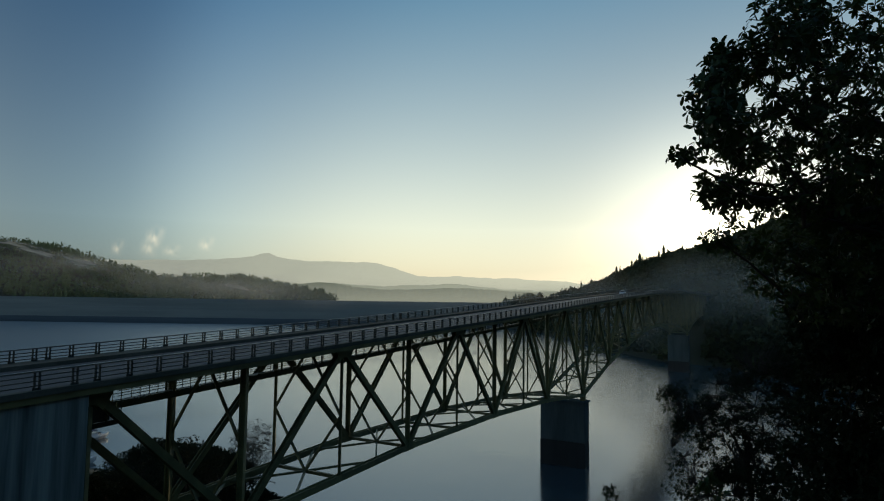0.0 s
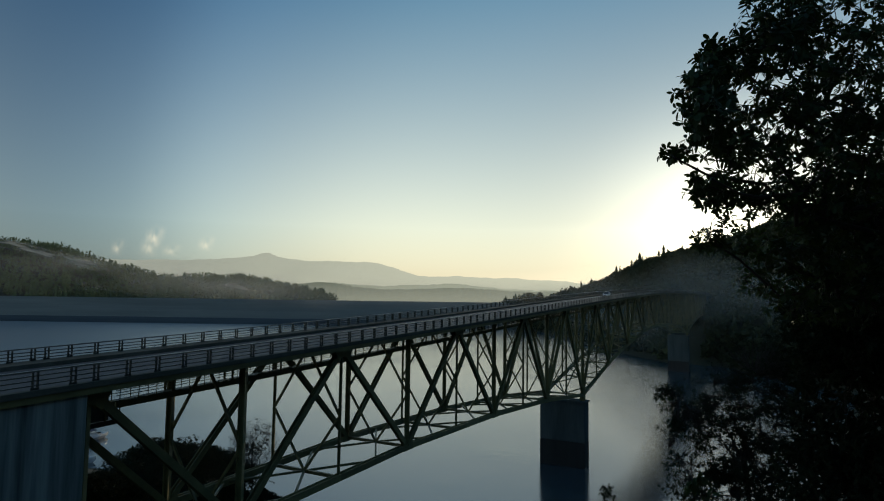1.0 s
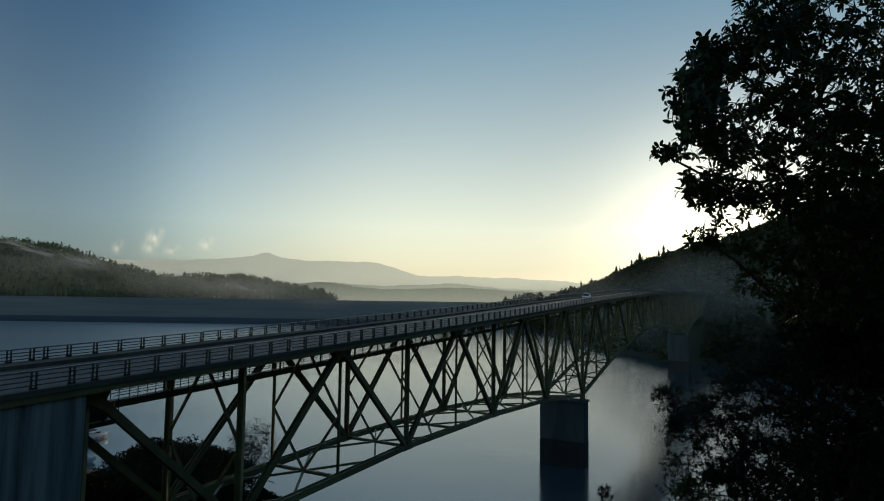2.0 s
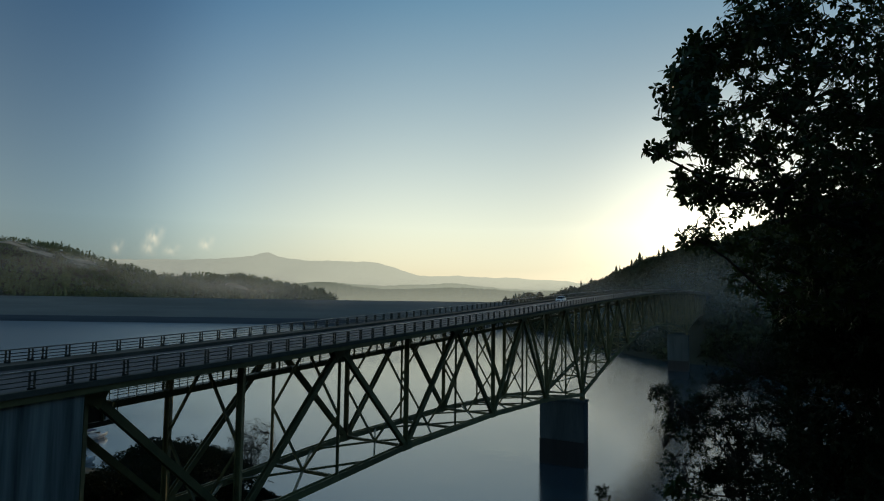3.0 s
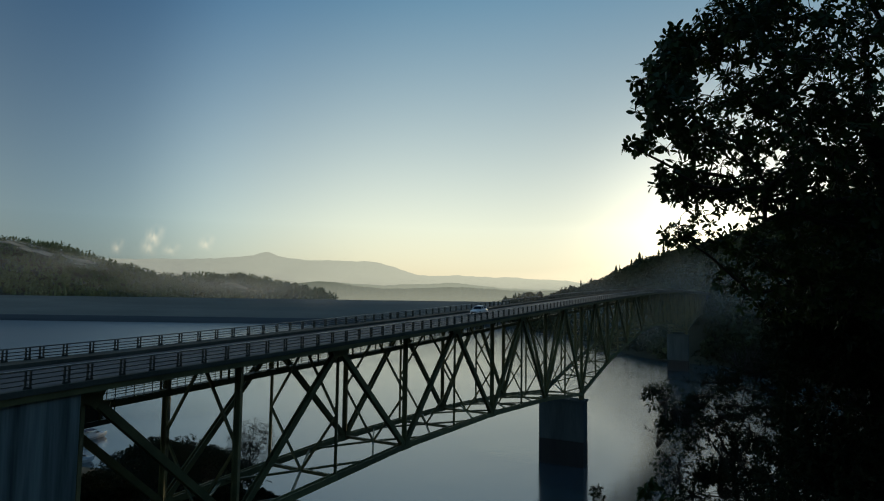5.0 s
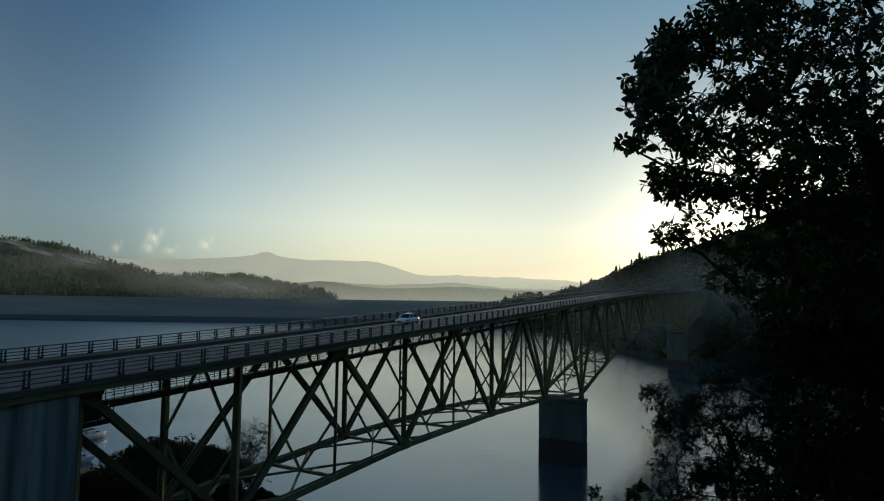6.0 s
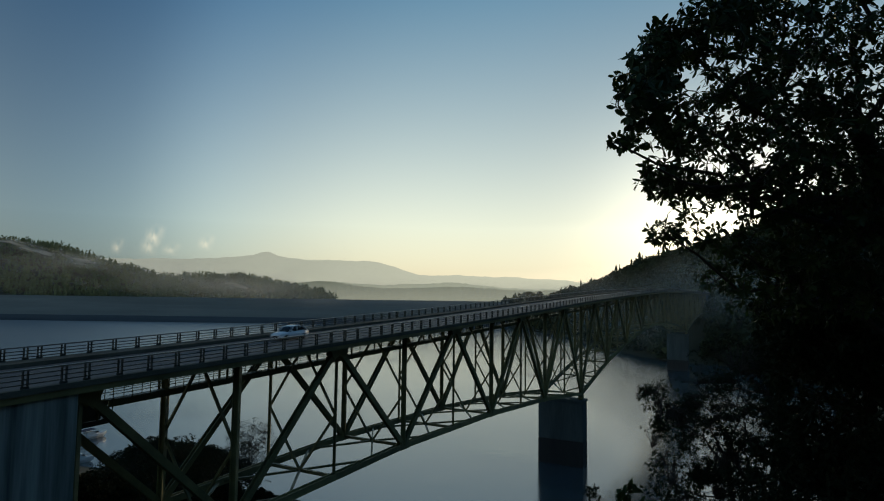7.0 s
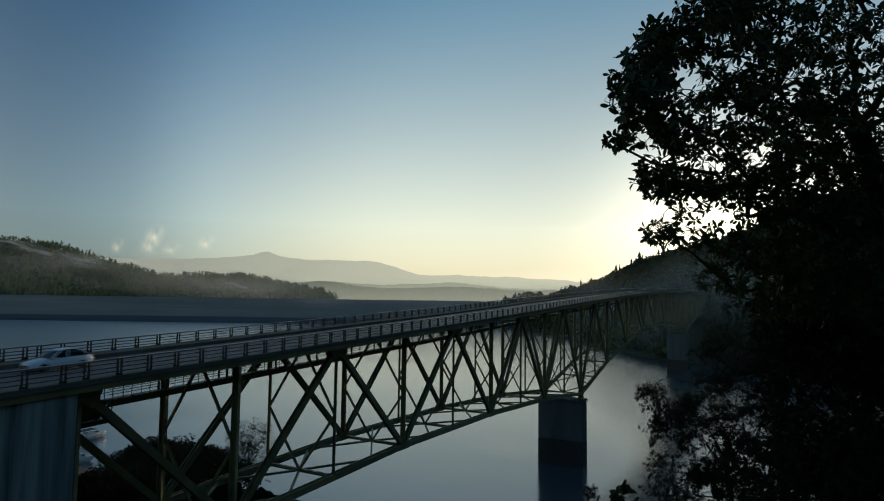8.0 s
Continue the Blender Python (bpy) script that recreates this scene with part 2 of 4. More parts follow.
def build_bridge():
    bridge = new("truss_bridge")
    bridge.location = at(8, TRUSS_W / 2, -20.0)
    tagged(bridge, "long olive-painted steel deck truss bridge on concrete piers", "bridge")
    bpy.context.view_layer.update()
    made = []
    steps = [s * 0.5 for s in range(-8, 2 * S_END + 7)]
    # slab
    def strip(name, lat0, lat1, z0, z1, mat, s_from=-5, s_to=S_END + 3, label=""):
        ss = [s for s in steps if s_from <= s <= s_to]
        verts, faces = [], []
        for s in ss:
            verts += [at(s, lat0, z0), at(s, lat1, z0), at(s, lat1, z1), at(s, lat0, z1)]
        for i in range(len(ss) - 1):
            k = 4 * i
            for j in range(4):
                faces.append((k + j, k + (j + 1) % 4, k + 4 + (j + 1) % 4, k + 4 + j))
        faces += [(3, 2, 1, 0), tuple(4 * (len(ss) - 1) + j for j in range(4))]
        ob = mesh_object(name, verts, faces, mat, None)
        if label:
            ob["label"] = label
        made.append(ob)
        return ob
    strip("slab", -1.95, 10.2, 0.68, 0.79, DECK)
    strip("road_surface", -1.4, 8.15, 0.794, 0.82, ASPHALT, label="worn grey asphalt road surface")
    strip("curb", -1.95, -1.45, 0.794, 1.0, DECK)
    strip("fascia_beam", -1.84, -1.66, 0.30, 0.676, STEEL)
    strip("sidewalk", 8.2, 10.2, 0.794, 1.10, DECK, label="raised concrete sidewalk along the deck")
    for lat in (1.6, 4.15, 6.7, 9.6):
        strip("stringer", lat - 0.1, lat + 0.1, 0.36, 0.676, STEEL, -1)
    # railings
    for lat in (-1.69, 9.96):
        rail = new("railing")
        made.append(rail)
        rail["label"] = "metal bridge railing with paired posts"
        hold = []
        for z in ((1.2, 1.45, 1.7) if lat < 0 else (1.24, 1.46, 1.68)):
            hold.append(strip("rail", lat - 0.03, lat + 0.03, z, z + 0.06, RAIL_STEEL))
        hold.append(strip("top_rail", lat - 0.06, lat + 0.06, 1.93, 2.02, GALVANISED))
        for ob in hold:
            made.remove(ob)
            ob.parent = rail
        foot = 1.002 if lat < 0 else 1.102
        items = [(Vector((o, 0, 0.03)), Vector((o, 0, 1.932 - foot)), 0.07, 0.12) for o in (-0.125, 0.125)]
        items += [(Vector((-0.22, 0, 0.015)), Vector((0.22, 0, 0.015)), 0.2, 0.03)]
        first = bars("post", items, RAIL_STEEL, None, up=(0, 1, 0))
        spots = rail_posts(lat)
        for k, s in enumerate(spots):
            ob = new("post", first.data) if k else first
            ob.parent = rail
            ob.matrix_basis = Matrix.Translation(at(s, lat, foot)) @ pose(0, 0, 0, 0, 0, 90 - math.degrees(THETA))
    # trusses
    for lat in (0.0, TRUSS_W):
        for s in range(-1, S_END):
            made.append(bars("top_chord", h_beam(at(s, lat, 0.44), at(s + 1, lat, 0.44), 0.5, 0.34), STEEL))
        for s in range(0, S_END - 1):
            made.append(bars("bottom_chord", h_beam(low(s, lat), low(s + 1, lat), 0.6, 0.62), STEEL))
        for s in range(-1, S_END + 1):
            if s in (-1, S_END):
                made.append(gusset(at(s, lat, -0.15), -1, 0.95))
                made.append(bars("end_post", h_beam(at(s, lat, -14), at(s, lat, 0.3), 0.4, 0.4, up=ALONG), STEEL))
                continue
            even = s % 2 == 0
            w = 0.62 if even else 0.3
            made.append(bars("vertical", h_beam(low(s, lat), at(s, lat, 0.3), w, w, up=ALONG), STEEL))
            hub = at(s, lat, -0.05) if not even else low(s, lat)
            made.append(gusset(hub, -1 if not even else 1, 1.0 if not even else 0.75))
        for s in range(-1, S_END):
            if s % 2 == 0:
                a, b = low(s, lat), at(s + 1, lat, 0.2)
            else:
                a, b = at(s, lat, 0.2), low(s + 1, lat)
            made.append(bars("diagonal", h_beam(a, b, 0.5, 0.52), STEEL))
    # cross frames, laterals, floor beams
    for s in range(-1, S_END + 1):
        made.append(bars("floor_beam", h_beam(at(s, -1.2, 0.42), at(s, 9.5, 0.42), 0.3, 0.38), STEEL))
        if s in (-1, S_END):
            continue
        mid = TRUSS_W / 2
        d = depth(s)
        n0, f0 = at(s, 0, -d * 0.52), at(s, TRUSS_W, -d * 0.52)
        top, bot = at(s, mid, 0.1), at(s, mid, -d)
        for a, b in ((top, n0), (top, f0), (n0, bot), (f0, bot)):
            made.append(bars("sway_brace", [(a, b, 0.2, 0.2)], STEEL))
        made.append(bars("strut", [(low(s, 0), low(s, TRUSS_W), 0.28, 0.3)], STEEL))
        for ds in (-0.5, 0.5):
            if 0 <= s + ds <= S_END - 1:
                for la in (0.0, TRUSS_W):
                    q = (low(math.floor(s + ds), la) + low(math.ceil(s + ds), la)) / 2
                    made.append(bars("lateral_brace", [(bot, q, 0.2, 0.2)], STEEL))
    # inspection walkway
    walkway = new("walkway")
    made.append(walkway)
    walkway["label"] = "steel inspection walkway hung below the deck"
    ss = [-0.6 + 0.5 * i for i in range(0, 50)]
    posts = []
    spans = list(zip(ss, ss[1:]))
    hold = []
    for la in (6.5, 7.4):
        hold.append(strip("walkway_beam", la - 0.075, la + 0.075, -2.62, -2.18, STEEL, -0.62, 24))
    hold.append(strip("grating", 6.58, 7.32, -2.175, -2.12, STEEL, -0.62, 24))
    for la in (6.45, 7.45):
        for dz, w in ((-0.96, 0.07), (-1.34, 0.05), (-1.72, 0.05)):
            hold.append(strip("walkway_rail", la - w / 2, la + w / 2, dz - w / 2, dz + w / 2, STEEL, -0.62, 24))
    for ob in hold:
        made.remove(ob)
        ob.parent = walkway
    for la in (6.45, 7.45):
        for a, b in spans:
            for k in range(4):
                s = a + 0.125 * k
                w = 0.16 if k == 0 else 0.05
                posts.append((at(s, la, -2.16), at(s, la, -0.92 if k else 0.1), w, w))
    tagged(bars("walkway_post", posts, STEEL, walkway), kind="stuff")
    inv = Matrix.Translation(-bridge.location)
    for ob in made:
        ob.parent = bridge
        ob.matrix_parent_inverse = inv
    return bridge


GUSSET = [(-1.35, 0.5), (1.35, 0.5), (1.35, 0.12), (1.0, -0.55), (0.72, -0.95), (0.36, -0.6), (0.0, -0.48), (-0.36, -0.6), (-0.72, -0.95), (-1.0, -0.55), (-1.35, 0.12)]


def gusset(p, sign, size):
    """A pair of shaped gusset plates on a joint, in the truss plane."""
    verts, faces = [], []
    m = len(GUSSET)
    for o in (-0.33, 0.29):
        k = len(verts)
        for t in (0.0, 0.04):
            for a, z in GUSSET:
                verts.append(p + ACROSS * (o + t) + ALONG * (a * size) + Vector((0, 0, -sign * z * size)))
        faces += [tuple(k + i for i in range(m)), tuple(k + m + i for i in reversed(range(m)))]
        faces += [(k + i, k + (i + 1) % m, k + m + (i + 1) % m, k + m + i) for i in range(m)]
    return mesh_object("gusset", verts, faces, STEEL)


def block(name, s0, s1, lat0, lat1, z0, z1, mat, parent=None, chamfer=0.15, drop=0.0):
    """A bevelled block in the bridge's frame; z in world metres."""
    bm = bmesh.new()
    vs = []
    for z in (z0, z1):
        for s, la in ((s0, lat0), (s1, lat0), (s1, lat1), (s0, lat1)):
            p = ORIGIN + ALONG * s + ACROSS * la
            vs.append(bm.verts.new((p.x, p.y, z - (drop if z == z1 and s == s0 else 0))))
    for f in BOX_FACES:
        bm.faces.new([vs[i] for i in f])
    bmesh.ops.recalc_face_normals(bm, faces=bm.faces)
    bmesh.ops.bevel(bm, geom=list(bm.edges), offset=chamfer, segments=2, affect="EDGES")
    return part(name, bm, mat, parent)


def build_piers():
    for s in (8, 24):
        pier = new("bridge_pier")
        tagged(pier, "rectangular concrete bridge pier with a dark wet band", "pier", "bridge piers")
        top = EYE_Z + grade(s) - depth(s) - 1.2
        m0 = s * PANEL
        block("shaft", m0 - 1.7, m0 + 1.7, -0.85, TRUSS_W + 0.85, 5.3, top - 0.5, CONCRETE, pier)
        block("cap", m0 - 1.85, m0 + 1.85, -1.05, TRUSS_W + 1.05, top - 0.5, top, CONCRETE, pier, 0.08)
        block("footing", m0 - 1.7, m0 + 1.7, -0.85, TRUSS_W + 0.85, -8, 5.3, WET, pier, 0.05)
        for la in (0, TRUSS_W):
            block("bearing", m0 - 0.5, m0 + 0.5, la - 0.5, la + 0.5, top, top + 0.95, STEEL, pier, 0.05)
    ab = new("abutment")
    tagged(ab, "tall streaked concrete bridge abutment", "abutment")
    fall = grade(-1.10) - grade(-4.9)
    block("wall", -4.9 * PANEL, -1.10 * PANEL, -1.3, TRUSS_W + 1.3, 2, EYE_Z + grade(-1.10) + 0.60, STREAKED, ab, 0.1, fall)
    block("pilaster", -2.0 * PANEL, -1.08 * PANEL, -1.62, -1.3, 2, EYE_Z + grade(-1.08) + 0.5, STREAKED, ab, 0.08, grade(-1.08) - grade(-2.0))
    block("pilaster", -3.0 * PANEL, -2.12 * PANEL, -1.62, -1.3, 2, EYE_Z + grade(-2.12) + 0.5, STREAKED, ab, 0.08, grade(-2.12) - grade(-3.0))
    ab2 = new("abutment")
    tagged(ab2, "concrete bridge abutment in the wooded hillside", "abutment")
    block("wall", S_END * PANEL + 1, S_END * PANEL + 20, -1.3, TRUSS_W + 1.3, 5, EYE_Z + grade(S_END) - 0.1, CONCRETE, ab2)


# ---------- ground ----------
def sstep(a, b, x):
    u = min(1.0, max(0.0, (x - a) / (b - a)))
    return u * u * (3 - 2 * u)


def ground_z(x, y):
    d = Vector((x, y, 0)) - Vector((ORIGIN.x, ORIGIN.y, 0))
    s, lat = d.dot(ALONG), d.dot(ACROSS)
    r = math.hypot(x, y)
    wob = noise.noise((x * 0.012, y * 0.012, 0)) * 6 + noise.noise((x * 0.05, y * 0.05, 3)) * 1.5
    z = -8.0
    # near bank
    shore = 48 + wob * 0.8 - 14 * sstep(62, 85, lat)
    z = max(z, min(33.5, (shore - s) * (0.36 + 0.06 * sstep(5, 20, -lat))))
    if y > -1.5:
        z = min(z, max(-8, 34.6 - 0.62 * (y + 1.5) + max(0, x - 3) * 0.35) + max(0, lat + 9) * 1.6)
    # unseen slope added behind the camera to block sky light
    if y < -3:
        z = max(z, 34.4 + min(45, (-3 - y) * 0.6) * sstep(190, 80, abs(x)))
    if r < 9:
        u = sstep(3, 9, r)
        z = 34.75 * (1 - u) + z * u
    # bank by the camera, to the side of the view, raised to block sky
    if y < 60:
        w = x - 6 - 0.62 * max(0, y)
        z = max(z, min(62, 33.5 + w * (0.8 if w > 0 else 2.5)))
    # hill across the lake
    e = (x - 115) + (y - 390) * 0.07 + wob * 1.2
    e2 = (x - 157) + wob * 1.2 + 14 * sstep(230, 280, y)
    t = x / max(y, 1)
    climb = (min(t, 0.333) - 0.188) * 155 + max(0, t - 0.333) * 140 + 9.5 * sstep(0.255, 0.345, t) * (1 - 0.5 * sstep(0.40, 0.47, t))
    crest = EYE_Z - 1.7 + climb * 1.24 + wob * 0.6 - max(0, r - 900) * 0.35
    z = max(z, min(crest, -8 + max(0, e + 10) * 0.5 * sstep(300, 380, y)))
    z = max(z, min(58 + wob - max(0, r - 480) * 0.5, -8 + max(0, e2 + 8) * 0.45)) if y > 60 else z
    # wooded headland at the end of the dam
    if y > 650 and abs(x - 118) < 70:
        z = max(z, -8 + 41 * math.exp(-((x - 118) / 36) ** 4 - ((y - 770) / 75) ** 2))
    # dam and the land beyond
    if y > 690:
        if 740 < y < 880 and x < 320:
            z = max(z, min(24.0, (y - 740) / 2.6))
        if y > 812:
            z = max(0.0 if y > 900 else 24 - (y - 812) * 0.28, z if x > 70 else -9)
    # hills behind the dam
    if y > 850:
        az = math.degrees(math.atan2(x, y))
        rise = float(np.interp(az, [-60, -45, -36, -32.6, -28.7, -25.3, -22, -18, -15, -11.8, -8], [92, 90, 82, 73, 45, 22, 24, 24, 12, 2, -30]))
        top = 36 + rise * y / 1068 + wob * 0.7
        z = max(z, top * math.exp(-((r - 1450) / 330) ** 2)) if rise > -29 else z
    return z


def build_ground():
    angles = [radians(a) for a in np.concatenate([np.arange(-180, -48, 4), np.arange(-48, 48, 0.3), np.arange(48, 180, 4)])]
    radii = [0.6 * 1.062**i for i in range(151)]
    verts = [(0, 0, ground_z(0, 0))]
    faces = []
    na = len(angles)
    for r in radii:
        for a in angles:
            x, y = r * math.sin(a), r * math.cos(a)
            verts.append((x, y, ground_z(x, y)))
    for i in range(na):
        faces.append((0, 1 + (i + 1) % na, 1 + i))
    for k in range(len(radii) - 1):
        for i in range(na):
            j = (i + 1) % na
            o = 1 + k * na
            faces.append((o + i, o + j, o + na + j, o + na + i))
    tagged(mesh_object("ground", verts, faces, EARTH, None, True), "dark earth slopes and hills round the lake", "ground", kind="structure")
    # embankment dam: benches and a flat crest road
    prof = [(700, -8), (714, 0.2), (731, 6.5), (734, 6.6), (765, 18.0), (768, 18.1), (792, 28.0), (794, 28.5), (804, 28.5), (806, 28.0), (880, 2)]
    verts, faces = [], []
    for i in range(141):
        x = -1400 + i * 12.3
        for j, (yy, zz) in enumerate(prof):
            verts.append((x, yy + noise.noise((x * 0.02, j * 3.1, 0)) * (1.2 if j not in (7, 8) else 0.2), zz + noise.noise((x * 0.05, j * 1.7, 5)) * 0.25))
    for i in range(140):
        for j in range(len(prof) - 1):
            k = i * len(prof) + j
            faces.append((k, k + len(prof), k + len(prof) + 1, k + 1))
    dam = mesh_object("dam", verts, faces, RIPRAP)
    dam.data.materials.append(WET_ROCK)
    for i, f in enumerate(dam.data.polygons):
        f.material_index = 1 if i % (len(prof) - 1) < 2 else 0
    tagged(dam, "long grey riprap embankment dam across the lake", "dam", kind="structure")
    v = [(-1500, -60, 0), (600, -60, 0), (600, 760, 0), (-1500, 760, 0)]
    tagged(mesh_object("water", v, [(0, 1, 2, 3)], WATER), "calm blue-grey reservoir water with faint ripples", "lake", kind="structure")



# ---------- foliage ----------
RNG = np.random.default_rng(7)


def unit(v):
    return v / np.maximum(np.linalg.norm(v, axis=-1, keepdims=True), 1e-9)


def leaf_mesh(name, centres, heading, length, width, mat, parent=None, droop=0.3, smooth=False):
    """One mesh of folded, pointed leaves: each starts at its centre and goes along its heading."""
    n = len(centres)
    d = unit(heading + np.array([0, 0, -droop]))
    up = unit(RNG.normal(size=(n, 3)) * 0.6 + np.array([0, 0, 1.0]))
    side = unit(np.cross(d, up))
    nrm = np.cross(side, d)
    ln = (length * RNG.uniform(0.65, 1.2, n))[:, None]
    w = ln * width * RNG.uniform(0.8, 1.15, n)[:, None]
    fold = RNG.uniform(0.0, 0.5, n)[:, None]
    v = np.empty((n, 6, 3))
    v[:, 0] = centres
    v[:, 1] = centres + d * ln * 0.35 + side * w * 0.5 + nrm * w * fold
    v[:, 2] = centres + d * ln * 0.75 + side * w * 0.38 + nrm * w * fold * 0.7
    v[:, 3] = centres + d * ln - nrm * ln * 0.08
    v[:, 4] = centres + d * ln * 0.75 - side * w * 0.38 + nrm * w * fold * 0.7
    v[:, 5] = centres + d * ln * 0.35 - side * w * 0.5 + nrm * w * fold
    k = np.arange(n)[:, None] * 6
    quads = np.concatenate([k + np.array([[0, 1, 2, 3]]), k + np.array([[3, 4, 5, 0]])]).astype(int)
    return mesh_object(name, v.reshape(-1, 3).tolist(), quads.tolist(), mat, parent)


def in_blobs(blobs, n, gap=0.0, freq=2.0, shell=0.5, holes=()):
    """n points in a set of ellipsoids (x, y, z, rx, ry, rz, weight), denser to the outside, with holes."""
    w = np.array([b[6] for b in blobs], float)
    out = []
    while len(out) < n:
        b = blobs[RNG.choice(len(blobs), p=w / w.sum())]
        d = unit(RNG.normal(size=3)) * RNG.uniform(0, 1) ** shell
        p = np.array(b[:3]) + d * np.array(b[3:6])
        if min(b[3:6]) > 0.07 * 2 and noise.noise(tuple(p * freq)) < gap - RNG.uniform(0, 0.25):
            continue
        if any(sum(((p[k] - h[k]) / h[k + 3]) ** 2 for k in range(3)) < 1.0 for h in holes) and RNG.uniform() < 0.8:
            continue
        out.append(p)
    return np.array(out)


def tube(name, runs, mat, parent, sides=5):
    """Tapered round branches: each run is a list of (point, radius)."""
    verts, faces = [], []
    for run in runs:
        for i, (p, r) in enumerate(run):
            p = Vector(p)
            q = Vector(run[min(i + 1, len(run) - 1)][0]) - Vector(run[max(i - 1, 0)][0])
            q.normalize()
            a = q.orthogonal().normalized()
            b = q.cross(a)
            k = len(verts)
            for j in range(sides):
                t = 2 * math.pi * j / sides
                verts.append(p + a * (r * math.cos(t)) + b * (r * math.sin(t)))
            if i:
                for j in range(sides):
                    j2 = (j + 1) % sides
                    faces.append((k - sides + j, k - sides + j2, k + j2, k + j))
    return mesh_object(name, verts, faces, mat, parent, True)


def wander(a, b, r0, r1, steps=7, bend=0.1):
    a, b = Vector(a), Vector(b)
    ln = (b - a).length
    run = []
    for i in range(steps + 1):
        u = i / steps
        p = a.lerp(b, u)
        k = math.sin(u * math.pi) * bend * ln
        p += Vector(RNG.normal(size=3)) * k * 0.5
        run.append((p, r0 + (r1 - r0) * u))
    return run


def leafy(thing_name, label, category, trunk, limb_ends, blobs, clusters, per, leaf_len, leaf_w, mat, gap=-0.1, freq=2.0,
          spread=0.5, twig=0.006, trunk_r=0.12, shell=0.5, twig_share=0.6, group="", holes=()):
    """A tree or shrub: trunk, limbs and a crown of leaf whorls on twigs."""
    tree = new(thing_name)
    tagged(tree, label, category, group)
    runs = [[(p, trunk_r * (1 - 0.45 * i / max(1, len(trunk) - 1))) for i, p in enumerate(trunk)]]
    tube("trunk", runs, BARK, tree, 8)
    nodes = []
    for e, start in limb_ends:
        run = wander(trunk[start], e, trunk_r * 0.35, trunk_r * 0.05, 9, 0.09)
        tube("limb", [run], BARK, tree, 6)
        nodes += [p for p, r in run[3:]]
    nodes = np.array([tuple(p) for p in nodes])
    c = in_blobs(blobs, clusters, gap, freq, shell, holes)
    twigs = []
    axis = np.empty_like(c)
    for i, p in enumerate(c):
        j = np.argmin(np.linalg.norm(nodes - p, axis=1))
        axis[i] = p - nodes[j]
        if RNG.uniform() < twig_share:
            twigs.append(wander(nodes[j], p, twig, twig * 0.4, 3, 0.12))
    if twigs:
        tagged(tube("twig", twigs, BARK, tree, 3), kind="stuff")
    axis = unit(axis)
    cc = np.repeat(c, per, axis=0) + RNG.normal(size=(clusters * per, 3)) * leaf_len * 0.15
    hh = unit(np.repeat(axis, per, axis=0) * spread + unit(RNG.normal(size=(clusters * per, 3))))
    leaf_mesh("crown", cc, hh, leaf_len, leaf_w, mat, tree)
    return tree


def whorled_tree(thing_name, label, category, trunk, limb_ends, blobs, whorls, leaf_len, leaf_w, mat, trunk_r, gap, freq, holes=(), apart=0.05):
    """A broadleaf tree: limbs, branching twigs that grow from whorl to whorl, and leaves set round each twig's tip."""
    tree = new(thing_name)
    tagged(tree, label, category)
    tube("trunk", [[(p, trunk_r * (1 - 0.45 * i / (len(trunk) - 1))) for i, p in enumerate(trunk)]], BARK, tree, 8)
    nodes = []
    for e, start in limb_ends:
        run = wander(trunk[start], e, trunk_r * 0.24, trunk_r * 0.05, 11, 0.07)
        tube("limb", [run], BARK, tree, 6)
        nodes += [tuple(p) for p, r in run[2:]]
    raw = in_blobs(blobs, int(whorls * 1.5), gap, freq, 0.5, holes)
    keep = []
    for p in raw:
        if len(keep) < whorls and (not keep or np.min(np.sum((np.array(keep) - p) ** 2, axis=1)) > apart ** 2):
            keep.append(p)
    c = np.array(keep)
    # grow outwards: each whorl hangs on the nearest node that stands already
    base = np.array(nodes)
    first = np.array([np.min(np.linalg.norm(base - p, axis=1)) for p in c])
    nodes_all, axis, twigs = base, np.empty_like(c), []
    for i in np.argsort(first):
        j = np.argmin(np.linalg.norm(nodes_all - c[i], axis=1))
        a = nodes_all[j]
        axis[i] = c[i] - a
        mid = (a + c[i]) / 2 + RNG.normal(size=3) * 0.12 * np.linalg.norm(axis[i])
        twigs.append([(a, 0.0042), (mid, 0.0034), (c[i], 0.0022)])
        nodes_all = np.vstack([nodes_all, mid[None], c[i][None]])
    tagged(tube("twig", twigs, BARK, tree, 4), kind="stuff")
    axis = unit(unit(axis) + np.array([0, 0, 0.35]) + RNG.normal(size=c.shape) * 0.25)
    side_a = unit(np.cross(axis, unit(RNG.normal(size=c.shape))))
    side_b = np.cross(axis, side_a)
    at_, way, face = [], [], []
    for i in range(len(c)):
        count = int(RNG.integers(6, 11))
        for k in range(count):
            turn = 2 * math.pi * (k * 0.382) + RNG.uniform(-0.3, 0.3)
            back = 0.02 * k / count
            lean = RNG.uniform(-0.15, 0.75) - 0.3 * k / count
            d = side_a[i] * math.cos(turn) + side_b[i] * math.sin(turn) + axis[i] * lean
            at_.append(c[i] - axis[i] * back)
            way.append(d - np.array([0, 0, RNG.uniform(0.0, 0.45)]))
            face.append(axis[i] + RNG.normal(size=3) * 0.25)
    blade_mesh("crown", np.array(at_), unit(np.array(way)), np.array(face), leaf_len, leaf_w, mat, tree)
    return tree


